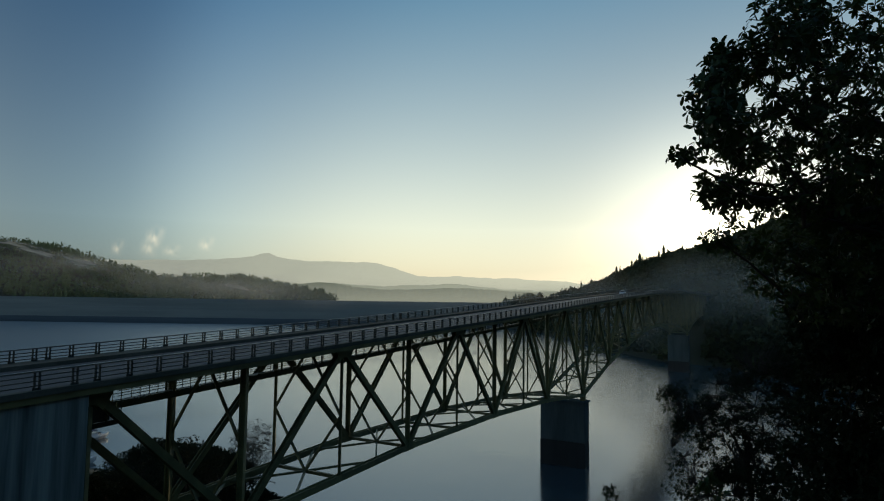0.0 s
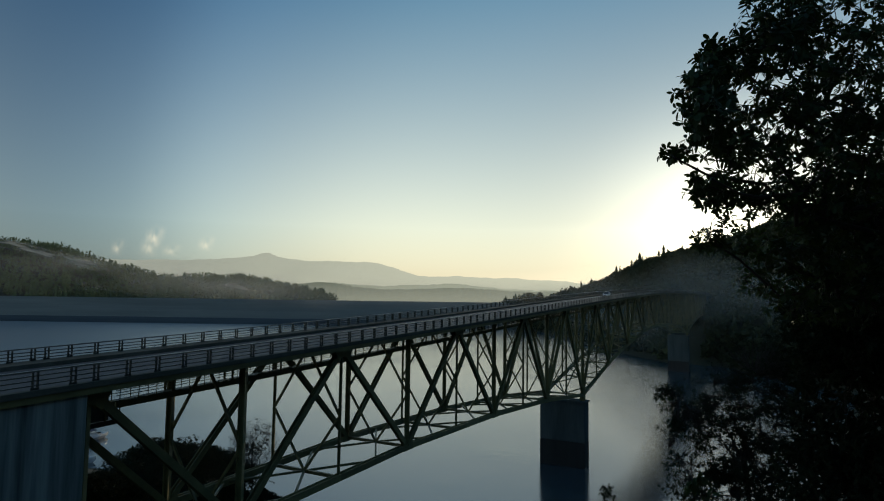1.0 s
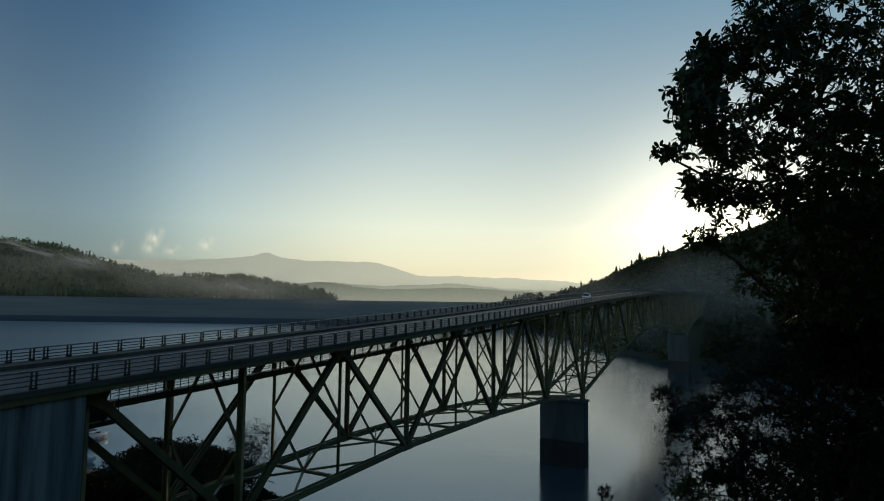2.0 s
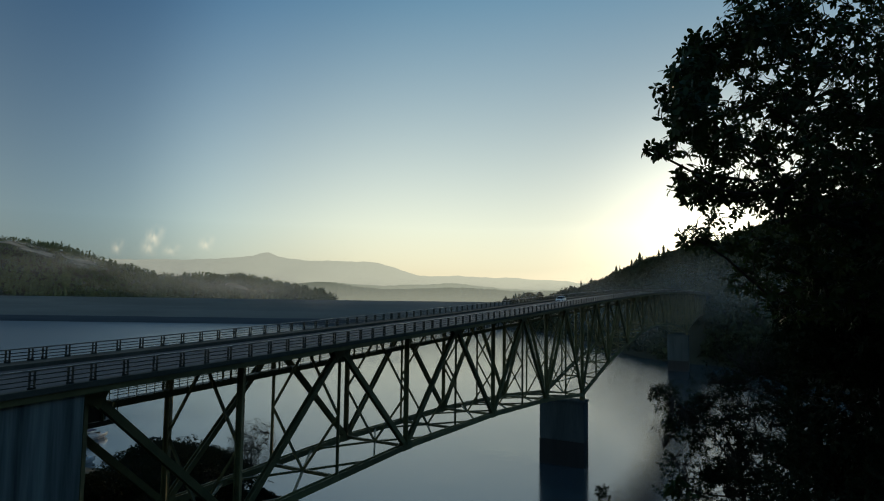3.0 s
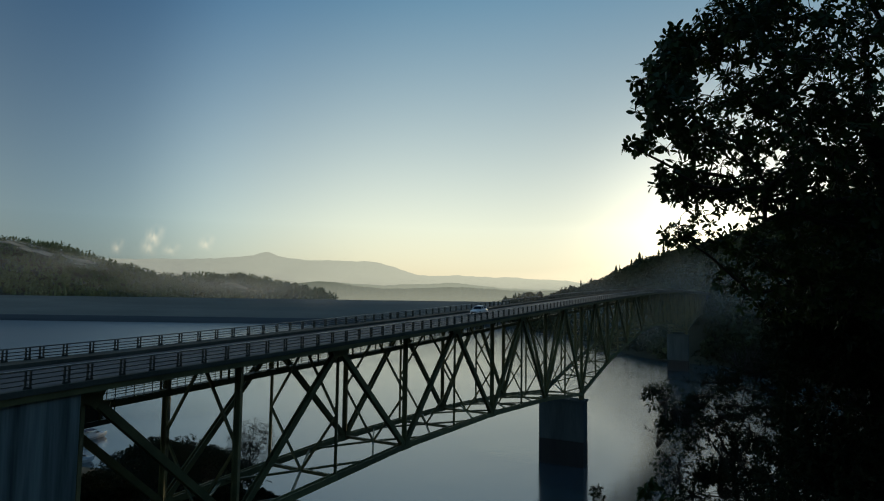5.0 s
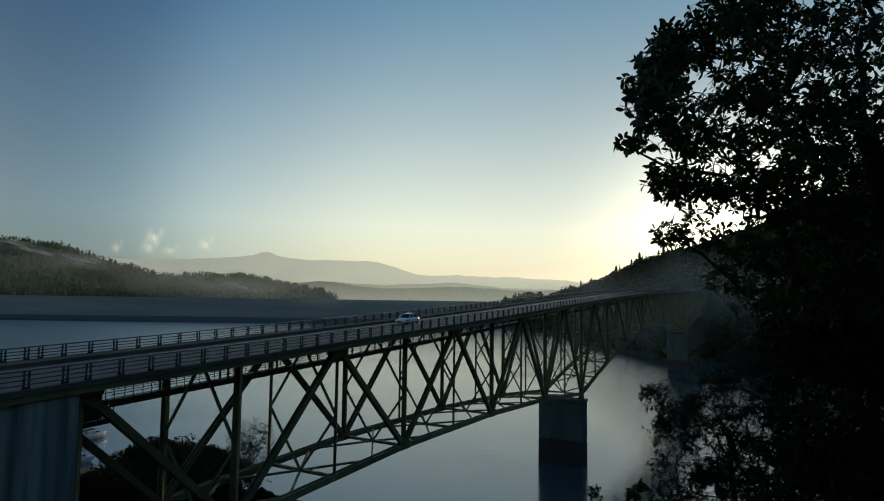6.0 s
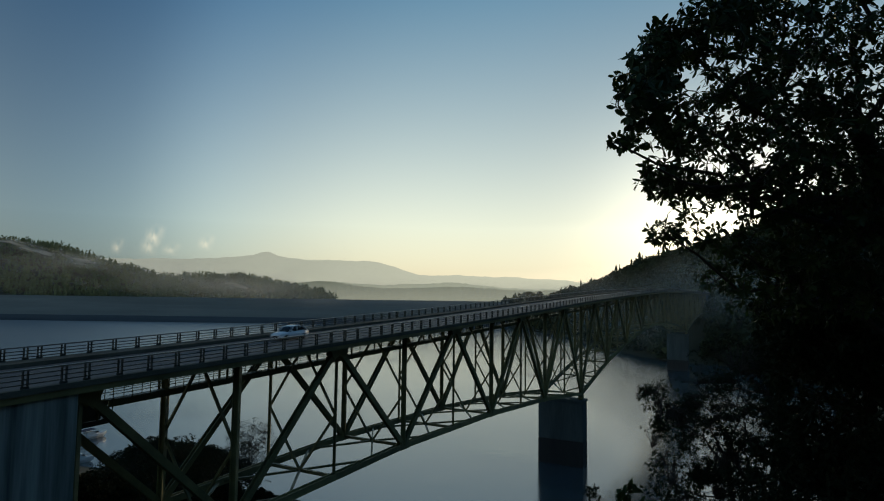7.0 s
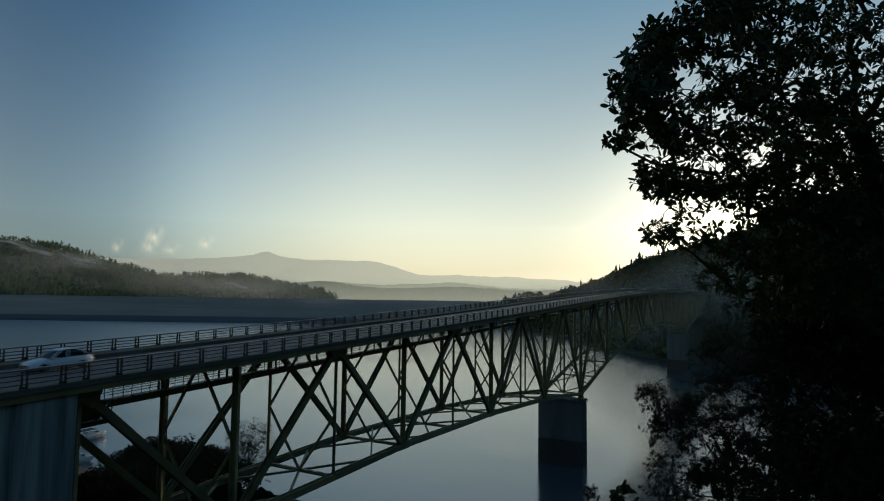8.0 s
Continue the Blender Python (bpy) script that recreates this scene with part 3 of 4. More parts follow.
def blade_mesh(name, centres, d, face, length, width, mat, parent):
    """Smooth-edged leaves, widest past the middle, slightly cupped and curled, on short stalks."""
    n = len(centres)
    side = unit(np.cross(d, face))
    nrm = np.cross(side, d)
    ln = (length * RNG.uniform(0.5, 1.15, n))[:, None]
    w = ln * width * RNG.uniform(0.8, 1.15, n)[:, None]
    cup, curl = RNG.uniform(0.05, 0.4, n)[:, None], RNG.uniform(-0.05, 0.22, n)[:, None]
    outline = [(0.0, 0.05), (0.14, 0.07), (0.32, 0.36), (0.58, 0.5), (0.8, 0.42), (0.94, 0.2), (1.0, 0.0)]
    v = np.empty((n, 2 * len(outline) - 1 + 5, 3))
    k = 0
    left, right, rib = [], [], []
    for u, half in outline:
        spine = centres + d * ln * u - nrm * ln * curl * u * u
        if half == 0.0:
            v[:, k] = spine
            tip, k = k, k + 1
            continue
        v[:, k] = spine + side * w * half + nrm * w * half * cup
        v[:, k + 1] = spine - side * w * half + nrm * w * half * cup
        left.append(k)
        right.append(k + 1)
        k += 2
        if 0.1 < u < 0.98:
            v[:, k] = spine
            rib.append(k)
            k += 1
    faces = [(left[0], left[1], rib[0], right[1], right[0])]
    quads = []
    for i in range(1, len(left) - 1):
        quads += [(left[i], left[i + 1], rib[i], rib[i - 1]), (rib[i - 1], rib[i], right[i + 1], right[i])]
    quads += [(left[-1], tip, tip, rib[-1]), (rib[-1], tip, tip, right[-1])]
    off = np.arange(n) * v.shape[1]
    out = []
    for f in faces + quads:
        f = list(dict.fromkeys(f))
        out += (off[:, None] + np.array(f)[None]).tolist()
    return mesh_object(name, v.reshape(-1, 3).tolist(), out, mat, parent, True)


def eye_place(across, up, dist):
    """A place at dist metres ahead of the end of the slider, across and up in metres."""
    return (across, dist, EYE_Z + up)


def build_near_plants():
    def E(across, up, dist):
        return eye_place(across * 0.94 + 0.04, up * 0.94, dist * 0.94)
    blobs = [
        (*E(2.05, 1.38, 4.0), 0.72, 0.6, 0.62, 1.1),
        (*E(2.9, 1.95, 4.2), 1.0, 0.8, 0.85, 1.3),
        (*E(3.1, 0.95, 4.6), 0.95, 0.7, 0.8, 2.1),
        (*E(2.2, 0.85, 4.2), 0.50, 0.5, 0.27, 0.4),
        (*eye_place(1.13, 1.02, 3.85), 0.13, 0.14, 0.06, 0.05),
        (*eye_place(0.90, 0.94, 2.80), 0.12, 0.15, 0.14, 0.12),
        (*eye_place(1.05, 1.21, 3.2), 0.15, 0.2, 0.18, 0.18),
        (*eye_place(1.23, 1.40, 3.4), 0.2, 0.2, 0.19, 0.25),
        (*eye_place(1.42, 1.60, 3.65), 0.2, 0.2, 0.16, 0.2),
        (*eye_place(1.48, 1.62, 3.2), 0.22, 0.25, 0.19, 0.25),
        (*eye_place(1.25, 1.00, 3.4), 0.25, 0.25, 0.22, 0.25),
        (*eye_place(1.42, 0.80, 3.95), 0.17, 0.2, 0.14, 0.09),
        (*eye_place(1.53, 0.47, 4.2), 0.14, 0.14, 0.10, 0.03),
        (*eye_place(1.72, 0.42, 4.3), 0.26, 0.2, 0.08, 0.03),
        (*eye_place(1.95, 0.55, 4.6), 0.35, 0.3, 0.16, 0.09),
        (*eye_place(2.0, 1.95, 3.8), 0.4, 0.3, 0.35, 0.35),
        (*eye_place(1.75, 0.78, 4.2), 0.32, 0.3, 0.14, 0.13),
        (*E(2.9, 0.25, 4.9), 0.85, 0.6, 0.42, 1.3),
    ]
    whorled_tree("broadleaf_tree", "dark backlit broadleaf evergreen tree close by", "tree",
                 [E(5.4, -4.2, 6.2), E(5.2, -2.2, 6.0), E(4.6, -0.5, 5.6), E(3.9, 0.5, 5.1), E(3.1, 1.3, 4.5)],
                 [(E(1.25, 1.15, 3.5), 3), (E(1.1, 1.0, 3.9), 3), (E(1.6, 0.45, 4.4), 2), (E(1.9, 1.8, 3.9), 4), (E(2.9, 2.7, 4.2), 4),
                  (E(3.7, 2.2, 4.3), 4), (E(2.0, 0.8, 4.2), 3), (E(3.7, 0.9, 4.8), 3), (E(2.3, 0.35, 4.7), 2), (E(1.55, 1.5, 3.7), 3), (E(1.2, 0.78, 3.55), 3)],
                 blobs, 3150, 0.066, 0.40, LEAF, 0.13, 0.0, 8.0, [(*eye_place(1.97, 0.50, 4.2), 0.13, 1.0, 0.07)], apart=0.045)
    # dense shade of shrubs at the side
    side = [
        (*eye_place(4.7, -0.9, 6.6), 1.15, 0.9, 1.5, 2.0),
        (*eye_place(4.1, -2.0, 6.6), 0.75, 0.8, 0.9, 1.0),
        (*eye_place(3.9, -0.2, 6.2), 0.75, 0.6, 0.65, 0.8),
        (*eye_place(5.2, 0.6, 7.0), 1.2, 0.9, 1.0, 1.2),
    ]
    leafy("dense_shrub", "dense dark evergreen shrub in full shade", "shrub",
          [eye_place(4.9, -4.6, 7.0), eye_place(4.8, -3.0, 6.9), eye_place(4.7, -1.5, 6.7), eye_place(4.6, -0.3, 6.6)],
          [(eye_place(4.1, -2.0, 6.6), 1), (eye_place(3.8, -0.1, 6.2), 2), (eye_place(5.3, 0.7, 7.0), 3), (eye_place(5.3, -1.4, 6.8), 1), (eye_place(4.5, 0.3, 6.6), 3)],
          side, 3600, 8, 0.085, 0.45, SMALL_LEAF, gap=-0.6, freq=1.5, spread=0.4, trunk_r=0.1, twig_share=0.15, shell=0.4)
    low_bush = [
        (*eye_place(5.05, -2.23, 12.0), 1.35, 0.9, 0.75, 1.3),
        (*eye_place(6.15, -2.48, 12.2), 1.5, 0.9, 1.2, 1.6),
        (*eye_place(5.2, -3.45, 11.8), 1.4, 0.8, 0.75, 1.5),
        (*eye_place(6.7, -3.5, 12.2), 1.3, 0.9, 0.8, 0.9),
        (*eye_place(4.15, -2.08, 11.8), 0.40, 0.4, 0.65, 0.35),
        (*eye_place(6.45, -1.28, 12.4), 1.4, 0.9, 0.6, 1.0),
    ]
    leafy("lakeside_shrub", "sparse small-leaved shrub with thin twigs above the lake", "shrub",
          [eye_place(6.15, -7.48, 12.4), eye_place(6.05, -5.88, 12.3), eye_place(5.85, -4.48, 12.2), eye_place(5.65, -3.28, 12.1)],
          [(eye_place(3.95, -1.78, 11.8), 3), (eye_place(4.05, -2.88, 11.8), 2), (eye_place(5.05, -1.68, 12.0), 3), (eye_place(5.95, -1.48, 12.2), 3), (eye_place(6.95, -1.78, 12.4), 3),
           (eye_place(4.75, -3.78, 11.8), 1), (eye_place(6.85, -3.08, 12.3), 2), (eye_place(5.65, -2.38, 12.0), 3)],
          low_bush, 5000, 6, 0.058, 0.42, SMALL_LEAF, gap=0.22, freq=2.2, spread=0.5, twig=0.008, trunk_r=0.08, shell=0.6, twig_share=0.5)
    shoot = [(*eye_place(0.85, -0.90, 2.89), 0.05, 0.05, 0.05, 1.0), (*eye_place(0.92, -0.98, 2.89), 0.06, 0.05, 0.05, 1.0)]
    leafy("leafy_shoot", "young leafy shoot with broad leaves", "plant",
          [eye_place(0.95, -2.9, 2.94), eye_place(0.93, -1.8, 2.92), eye_place(0.90, -1.1, 2.89)], [(eye_place(0.85, -0.88, 2.89), 2), (eye_place(0.93, -0.95, 2.89), 1)],
          shoot, 9, 6, 0.06, 0.36, LEAF, gap=-1, spread=1.7, twig=0.003, trunk_r=0.012)
    sprig = [(*eye_place(3.68, -4.78, 14.9), 0.16, 0.1, 0.30, 1.0)]
    leafy("leafy_shoot", "thin shrub sprig above the lake", "plant",
          [eye_place(3.9, -9.5, 15.1), eye_place(3.85, -7.5, 15.0), eye_place(3.8, -5.3, 14.9)], [(eye_place(3.62, -4.5, 14.9), 2), (eye_place(3.8, -4.7, 14.9), 2)],
          sprig, 34, 6, 0.10, 0.3, SMALL_LEAF, gap=-1, spread=0.8, twig=0.006, trunk_r=0.02)


def bridge_place(s_m, lat, lift=0.0):
    p = ORIGIN + ALONG * s_m + ACROSS * lat
    return (p.x, p.y, ground_z(p.x, p.y) + lift)


def build_bank_plants():
    made = 0
    while made < 50:
        c = bridge_place(RNG.uniform(-8, 46), RNG.uniform(9, 62)) if made else bridge_place(20, 31)
        t = c[0] / c[1]
        if not (-0.515 < t < -0.23 if made < 40 else -0.60 < t < -0.52):
            continue
        fall = 0.249 - 0.026 * math.exp(-((t + 0.424) / 0.017) ** 2) + 0.008 * math.sin(t * 70)
        fall += (0.055 if t < -0.52 else 0.0) + 0.075 * sstep(-0.355, -0.32, t) + 0.022 * sstep(-0.30, -0.23, t)
        size = min(6.5 if made else 7.5, (EYE_Z - fall * c[1] - c[2]) * 1.0)
        if size < 1.4:
            continue
        made += 1
        blobs = [(c[0] + a * size * 0.5, c[1] + b * size * 0.5, c[2] + size * h, size * w, size * w, size * w * 0.75, 1)
                 for a, b, h, w in ((0, 0, 0.62, 0.5), (0.9, 0.3, 0.5, 0.42), (-0.9, -0.2, 0.5, 0.42), (0.2, -0.8, 0.42, 0.4), (-0.2, 0.8, 0.75, 0.3))]
        tips = [((b[0], b[1], b[2]), 1) for b in blobs]
        leafy("oak_bush", "dark rounded oak bush on the lake bank", "bush",
              [(c[0], c[1], c[2] - 0.3), (c[0] + 0.1, c[1], c[2] + size * 0.35)], tips, blobs, 900, 6, 0.21, 0.55, SMALL_LEAF,
              gap=-0.45, freq=0.5, spread=0.5, twig=0.02, trunk_r=0.18, shell=0.35, twig_share=0.1, group="bushes on the bank")
    c = bridge_place(32, 31)
    blobs = [(c[0], c[1], c[2] + 7.9, 3.9, 3.9, 4.4, 1)]
    tips = [((c[0] + 3.1 * math.cos(a), c[1] + 3.1 * math.sin(a), c[2] + 5.4 + 6.6 * ((i * 0.37) % 1)), 1 + i % 2) for i, a in enumerate(np.arange(0, 12.4, 0.5))]
    leafy("bare_tree", "slender sparse tree with fine bare twigs", "tree",
          [(c[0], c[1], c[2] - 0.3), (c[0] + 0.1, c[1], c[2] + 2.6), (c[0] - 0.1, c[1], c[2] + 4.8), (c[0], c[1], c[2] + 8.0)],
          tips, blobs, 2300, 4, 0.11, 0.45, SMALL_LEAF, gap=-0.3, freq=0.6, spread=0.6, twig=0.014, trunk_r=0.13, shell=0.6, twig_share=1.0)


def conifer_geo(p, h, r, verts, faces, rings=9):
    """A ragged conifer: drooping star-shaped tiers on a thin stem."""
    x, y, z = p
    k = len(verts)
    verts += [(x - 0.02 * h, y, z - 1), (x + 0.02 * h, y, z - 1), (x, y, z + h)]
    faces.append((k, k + 1, k + 2))
    for i in range(rings):
        u = 0.14 + 0.84 * i / rings
        rr = r * (1.12 - u ** 2.2) * RNG.uniform(0.55, 1.25)
        zt, zb = z + h * min(1.0, u + 0.17), z + h * u
        k = len(verts)
        verts.append((x, y, zt))
        m = 7
        a0 = RNG.uniform(0, 6)
        for j in range(m):
            a = a0 + 2 * math.pi * j / m
            q = rr * RNG.uniform(0.55, 1.2)
            verts.append((x + q * math.cos(a), y + q * math.sin(a), zb - q * RNG.uniform(0.0, 0.35)))
        for j in range(m):
            faces.append((k, k + 1 + j, k + 1 + (j + 1) % m))


def woods(name, label, spots, mat=None):
    """Far trees in one mesh: conifers, and broad crowns of small leaf clumps."""
    verts, faces = [], []
    for (x, y, z), h, kind in spots:
        if kind == 0:
            conifer_geo((x, y, z), h, h * RNG.uniform(0.13, 0.21), verts, faces)
            continue
        n = kind
        c = unit(RNG.normal(size=(n, 3))) * (RNG.uniform(0.35, 1, n) ** 0.5)[:, None] * np.array([h * 0.42, h * 0.42, h * 0.40]) + np.array([x, y, z + h * 0.55])
        c += RNG.normal(size=(n, 3)) * h * 0.05
        for p in c:
            k = len(verts)
            s = h * RNG.uniform(0.06, 0.13)
            for j in range(4):
                verts.append(tuple(p + RNG.normal(size=3) * s))
            faces += [(k, k + 1, k + 2), (k, k + 2, k + 3), (k, k + 3, k + 1)]
    return tagged(mesh_object(name, verts, faces, mat or FOLIAGE), label, "woods", kind="stuff")


def build_woods():
    spots = []
    while len(spots) < 4200:
        az, r = radians(RNG.uniform(-41, -9)), RNG.uniform(1010, 1500)
        x, y = r * math.sin(az), r * math.cos(az)
        if y < 870:
            continue
        z = ground_z(x, y)
        if z < 18:
            continue
        spots.append(((x, y, z - 1), RNG.uniform(9, 19) if RNG.uniform() < 0.5 else RNG.uniform(7, 11), 0 if RNG.uniform() < 0.5 else 12))
    woods("distant_woods", "mixed conifer woods on the hazy hill behind the dam", spots, HAZED_WOODS)
    spots = []
    while len(spots) < 3800:
        az, r = radians(RNG.uniform(6, 44)), RNG.uniform(300, 870)
        x, y = r * math.sin(az), r * math.cos(az)
        z = ground_z(x, y)
        d = Vector((x, y, 0)) - Vector((ORIGIN.x, ORIGIN.y, 0))
        lat = d.dot(ACROSS)
        if z < 0.4 or (-4 < lat < 13 and d.dot(ALONG) < 380):
            continue
        tall = RNG.uniform() < 0.02 + 0.3 * max(0.0, noise.noise((x * 0.03, y * 0.03, 8)))
        spots.append(((x, y, z - 1), RNG.uniform(10, 18) if tall else RNG.uniform(6, 12), 0 if tall else 60))
    for t, hgt in ((0.284, 13), (0.290, 18), (0.296, 16), (0.329, 21), (0.334, 15), (0.369, 20), (0.376, 15), (0.40, 15)):
        y = max(range(440, 860, 12), key=lambda v: (ground_z(t * v, v) - EYE_Z) / v)
        spots.append(((t * y, y, ground_z(t * y, y) - 1), hgt, 0))
    woods("hillside_woods", "dark backlit oaks and conifers on the far hillside", spots)


# ---------- distance ----------
def ridge(name, label, dist, az0, az1, height, glow, glow_sun, shade):
    """A far ridge with its haze painted as emission; height(px) gives metres over the lake from the bearing's tangent.
    """
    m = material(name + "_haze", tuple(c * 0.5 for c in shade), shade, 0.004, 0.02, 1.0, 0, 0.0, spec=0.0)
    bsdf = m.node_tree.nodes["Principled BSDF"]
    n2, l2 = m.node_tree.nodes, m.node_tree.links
    # painted haze glow, stronger towards the sun's side
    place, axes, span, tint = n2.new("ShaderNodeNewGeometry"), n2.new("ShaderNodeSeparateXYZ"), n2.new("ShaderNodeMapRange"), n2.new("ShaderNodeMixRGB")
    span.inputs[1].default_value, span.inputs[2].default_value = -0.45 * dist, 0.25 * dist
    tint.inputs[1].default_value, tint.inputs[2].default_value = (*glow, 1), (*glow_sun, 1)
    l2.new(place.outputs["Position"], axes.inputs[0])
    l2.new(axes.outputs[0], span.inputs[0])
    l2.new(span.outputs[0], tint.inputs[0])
    # painted valley haze: the glow turns paler towards the foot
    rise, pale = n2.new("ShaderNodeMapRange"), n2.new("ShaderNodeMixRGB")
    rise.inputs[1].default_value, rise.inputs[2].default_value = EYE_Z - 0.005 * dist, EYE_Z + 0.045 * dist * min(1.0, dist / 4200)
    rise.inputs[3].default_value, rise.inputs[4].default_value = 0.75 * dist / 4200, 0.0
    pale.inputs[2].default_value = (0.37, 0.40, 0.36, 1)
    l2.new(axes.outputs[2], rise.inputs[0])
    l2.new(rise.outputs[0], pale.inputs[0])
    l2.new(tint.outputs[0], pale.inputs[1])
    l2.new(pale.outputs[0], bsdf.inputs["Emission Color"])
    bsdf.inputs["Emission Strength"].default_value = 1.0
    verts, faces = [], []
    n = 420
    for i in range(n + 1):
        t = az0 + (az1 - az0) * i / n
        hgt = height(t)
        for q, dd in ((0.0, 0.0), (0.5, 0.02), (0.85, 0.05), (1.0, 0.09), (0.4, 0.2)):
            r = dist * (1 + dd)
            verts.append((t * r, r, -20 + (hgt * (1 + dd) + 20) * q))
    for i in range(n):
        for j in range(4):
            k = 5 * i + j
            faces.append((k, k + 5, k + 6, k + 1))
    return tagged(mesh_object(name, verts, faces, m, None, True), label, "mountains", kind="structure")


def bump_at(t, c, w):
    return math.exp(-((t - c) / w) ** 2)


def build_distance():
    # these ridges carry their haze as emitted colour
    def far(t):
        px = 33 + 23 / (1 + math.exp((t + 0.075) / 0.018)) + 6 * bump_at(t, -0.29, 0.05) + 6 * bump_at(t, -0.292, 0.016) + 3 * bump_at(t, -0.13, 0.05) + 4 * bump_at(t, -0.33, 0.09) - 60 * max(0, t - 0.1)
        px += 2.4 * noise.noise((t * 18, 0, 0)) + 1.6 * noise.noise((t * 60, 2, 0)) + 0.7 * noise.noise((t * 240, 2, 0))
        return EYE_Z + px / 1068 * 4200
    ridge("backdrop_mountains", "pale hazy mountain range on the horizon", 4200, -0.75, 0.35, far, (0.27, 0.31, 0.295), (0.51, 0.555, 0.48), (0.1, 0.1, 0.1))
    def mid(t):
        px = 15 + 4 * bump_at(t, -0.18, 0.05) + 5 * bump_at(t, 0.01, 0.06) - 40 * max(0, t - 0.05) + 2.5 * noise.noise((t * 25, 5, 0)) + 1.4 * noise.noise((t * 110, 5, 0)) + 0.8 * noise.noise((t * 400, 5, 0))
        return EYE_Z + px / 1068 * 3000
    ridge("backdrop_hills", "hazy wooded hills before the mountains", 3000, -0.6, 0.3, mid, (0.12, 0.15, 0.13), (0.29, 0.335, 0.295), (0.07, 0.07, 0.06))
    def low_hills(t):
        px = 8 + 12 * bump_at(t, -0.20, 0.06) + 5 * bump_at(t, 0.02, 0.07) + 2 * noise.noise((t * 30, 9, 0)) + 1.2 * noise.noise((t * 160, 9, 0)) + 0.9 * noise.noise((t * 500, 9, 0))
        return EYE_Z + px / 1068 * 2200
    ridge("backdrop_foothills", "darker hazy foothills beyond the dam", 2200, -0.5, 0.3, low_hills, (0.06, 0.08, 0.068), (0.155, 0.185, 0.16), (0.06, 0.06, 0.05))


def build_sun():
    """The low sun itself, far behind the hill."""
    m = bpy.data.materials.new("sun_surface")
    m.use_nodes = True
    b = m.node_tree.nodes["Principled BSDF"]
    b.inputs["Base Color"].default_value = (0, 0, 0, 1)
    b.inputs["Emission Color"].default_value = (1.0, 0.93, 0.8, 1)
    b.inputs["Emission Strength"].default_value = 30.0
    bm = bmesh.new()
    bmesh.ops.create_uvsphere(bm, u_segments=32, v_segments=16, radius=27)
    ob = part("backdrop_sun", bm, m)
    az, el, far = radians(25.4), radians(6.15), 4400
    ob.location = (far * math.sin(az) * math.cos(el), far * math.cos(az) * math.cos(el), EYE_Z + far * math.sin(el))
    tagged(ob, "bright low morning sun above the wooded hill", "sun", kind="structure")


def veil(name, label, path, half, strength, freq, glowing=False):
    """A ragged sheet standing in for mist that thins out to its edges; a far puff gets its sunlight as emission."""
    m = bpy.data.materials.new(name)
    m.use_nodes = True
    n, l = m.node_tree.nodes, m.node_tree.links
    n.remove(n["Principled BSDF"])
    uv, sep = n.new("ShaderNodeUVMap"), n.new("ShaderNodeSeparateXYZ")
    uv.uv_map = "sheet"
    l.new(uv.outputs[0], sep.inputs[0])
    fades = []
    for k in (0, 1):
        pp = n.new("ShaderNodeMath")
        pp.operation = "PINGPONG"
        pp.inputs[1].default_value = 0.5
        l.new(sep.outputs[k], pp.inputs[0])
        mr = n.new("ShaderNodeMapRange")
        mr.interpolation_type = "SMOOTHSTEP"
        mr.inputs[1].default_value, mr.inputs[2].default_value = 0.02, (0.5 if glowing else 0.2, 0.5)[k]
        l.new(pp.outputs[0], mr.inputs[0])
        fades.append(mr)
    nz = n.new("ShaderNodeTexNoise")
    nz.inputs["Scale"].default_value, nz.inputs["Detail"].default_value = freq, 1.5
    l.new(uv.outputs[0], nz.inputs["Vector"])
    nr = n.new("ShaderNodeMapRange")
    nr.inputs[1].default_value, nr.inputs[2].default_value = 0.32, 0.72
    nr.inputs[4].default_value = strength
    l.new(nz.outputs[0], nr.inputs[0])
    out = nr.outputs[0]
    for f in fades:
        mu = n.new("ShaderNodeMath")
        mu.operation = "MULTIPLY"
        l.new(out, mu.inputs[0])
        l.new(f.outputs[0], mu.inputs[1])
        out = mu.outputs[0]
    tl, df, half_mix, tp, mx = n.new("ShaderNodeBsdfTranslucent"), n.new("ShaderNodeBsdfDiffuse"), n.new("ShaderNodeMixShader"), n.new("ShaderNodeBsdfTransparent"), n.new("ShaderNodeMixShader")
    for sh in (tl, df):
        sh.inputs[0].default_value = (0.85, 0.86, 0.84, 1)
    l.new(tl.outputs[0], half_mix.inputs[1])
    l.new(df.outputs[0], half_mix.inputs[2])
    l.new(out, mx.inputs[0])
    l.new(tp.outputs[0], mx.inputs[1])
    body = half_mix
    # emission stands in for the sunlight on a far puff
    if glowing:
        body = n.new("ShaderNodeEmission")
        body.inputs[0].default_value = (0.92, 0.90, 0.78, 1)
    l.new(body.outputs[0], mx.inputs[2])
    l.new(mx.outputs[0], n["Material Output"].inputs["Surface"])
    verts, faces, uvs = [], [], []
    steps, rows = 48, 8
    for i in range(steps + 1):
        u = i / steps * (len(path) - 1.001)
        c = Vector(path[int(u)]).lerp(Vector(path[int(u) + 1]), u % 1)
        for j in range(rows + 1):
            v = j / rows
            bend = noise.noise((i * 0.15, j * 0.3, freq)) * 9
            verts.append((c.x, c.y + bend + (v - 0.5) * 30, c.z + (v - 0.5) * 2 * half + noise.noise((i * 0.2, 4, freq)) * half * 0.3))
            uvs.append((i / steps, v))
    for i in range(steps):
        for j in range(rows):
            k = i * (rows + 1) + j
            faces.append((k, k + rows + 1, k + rows + 2, k + 1))
    ob = tagged(mesh_object(name, verts, faces, m, None, True), label, "mist")
    layer = ob.data.uv_layers.new(name="sheet")
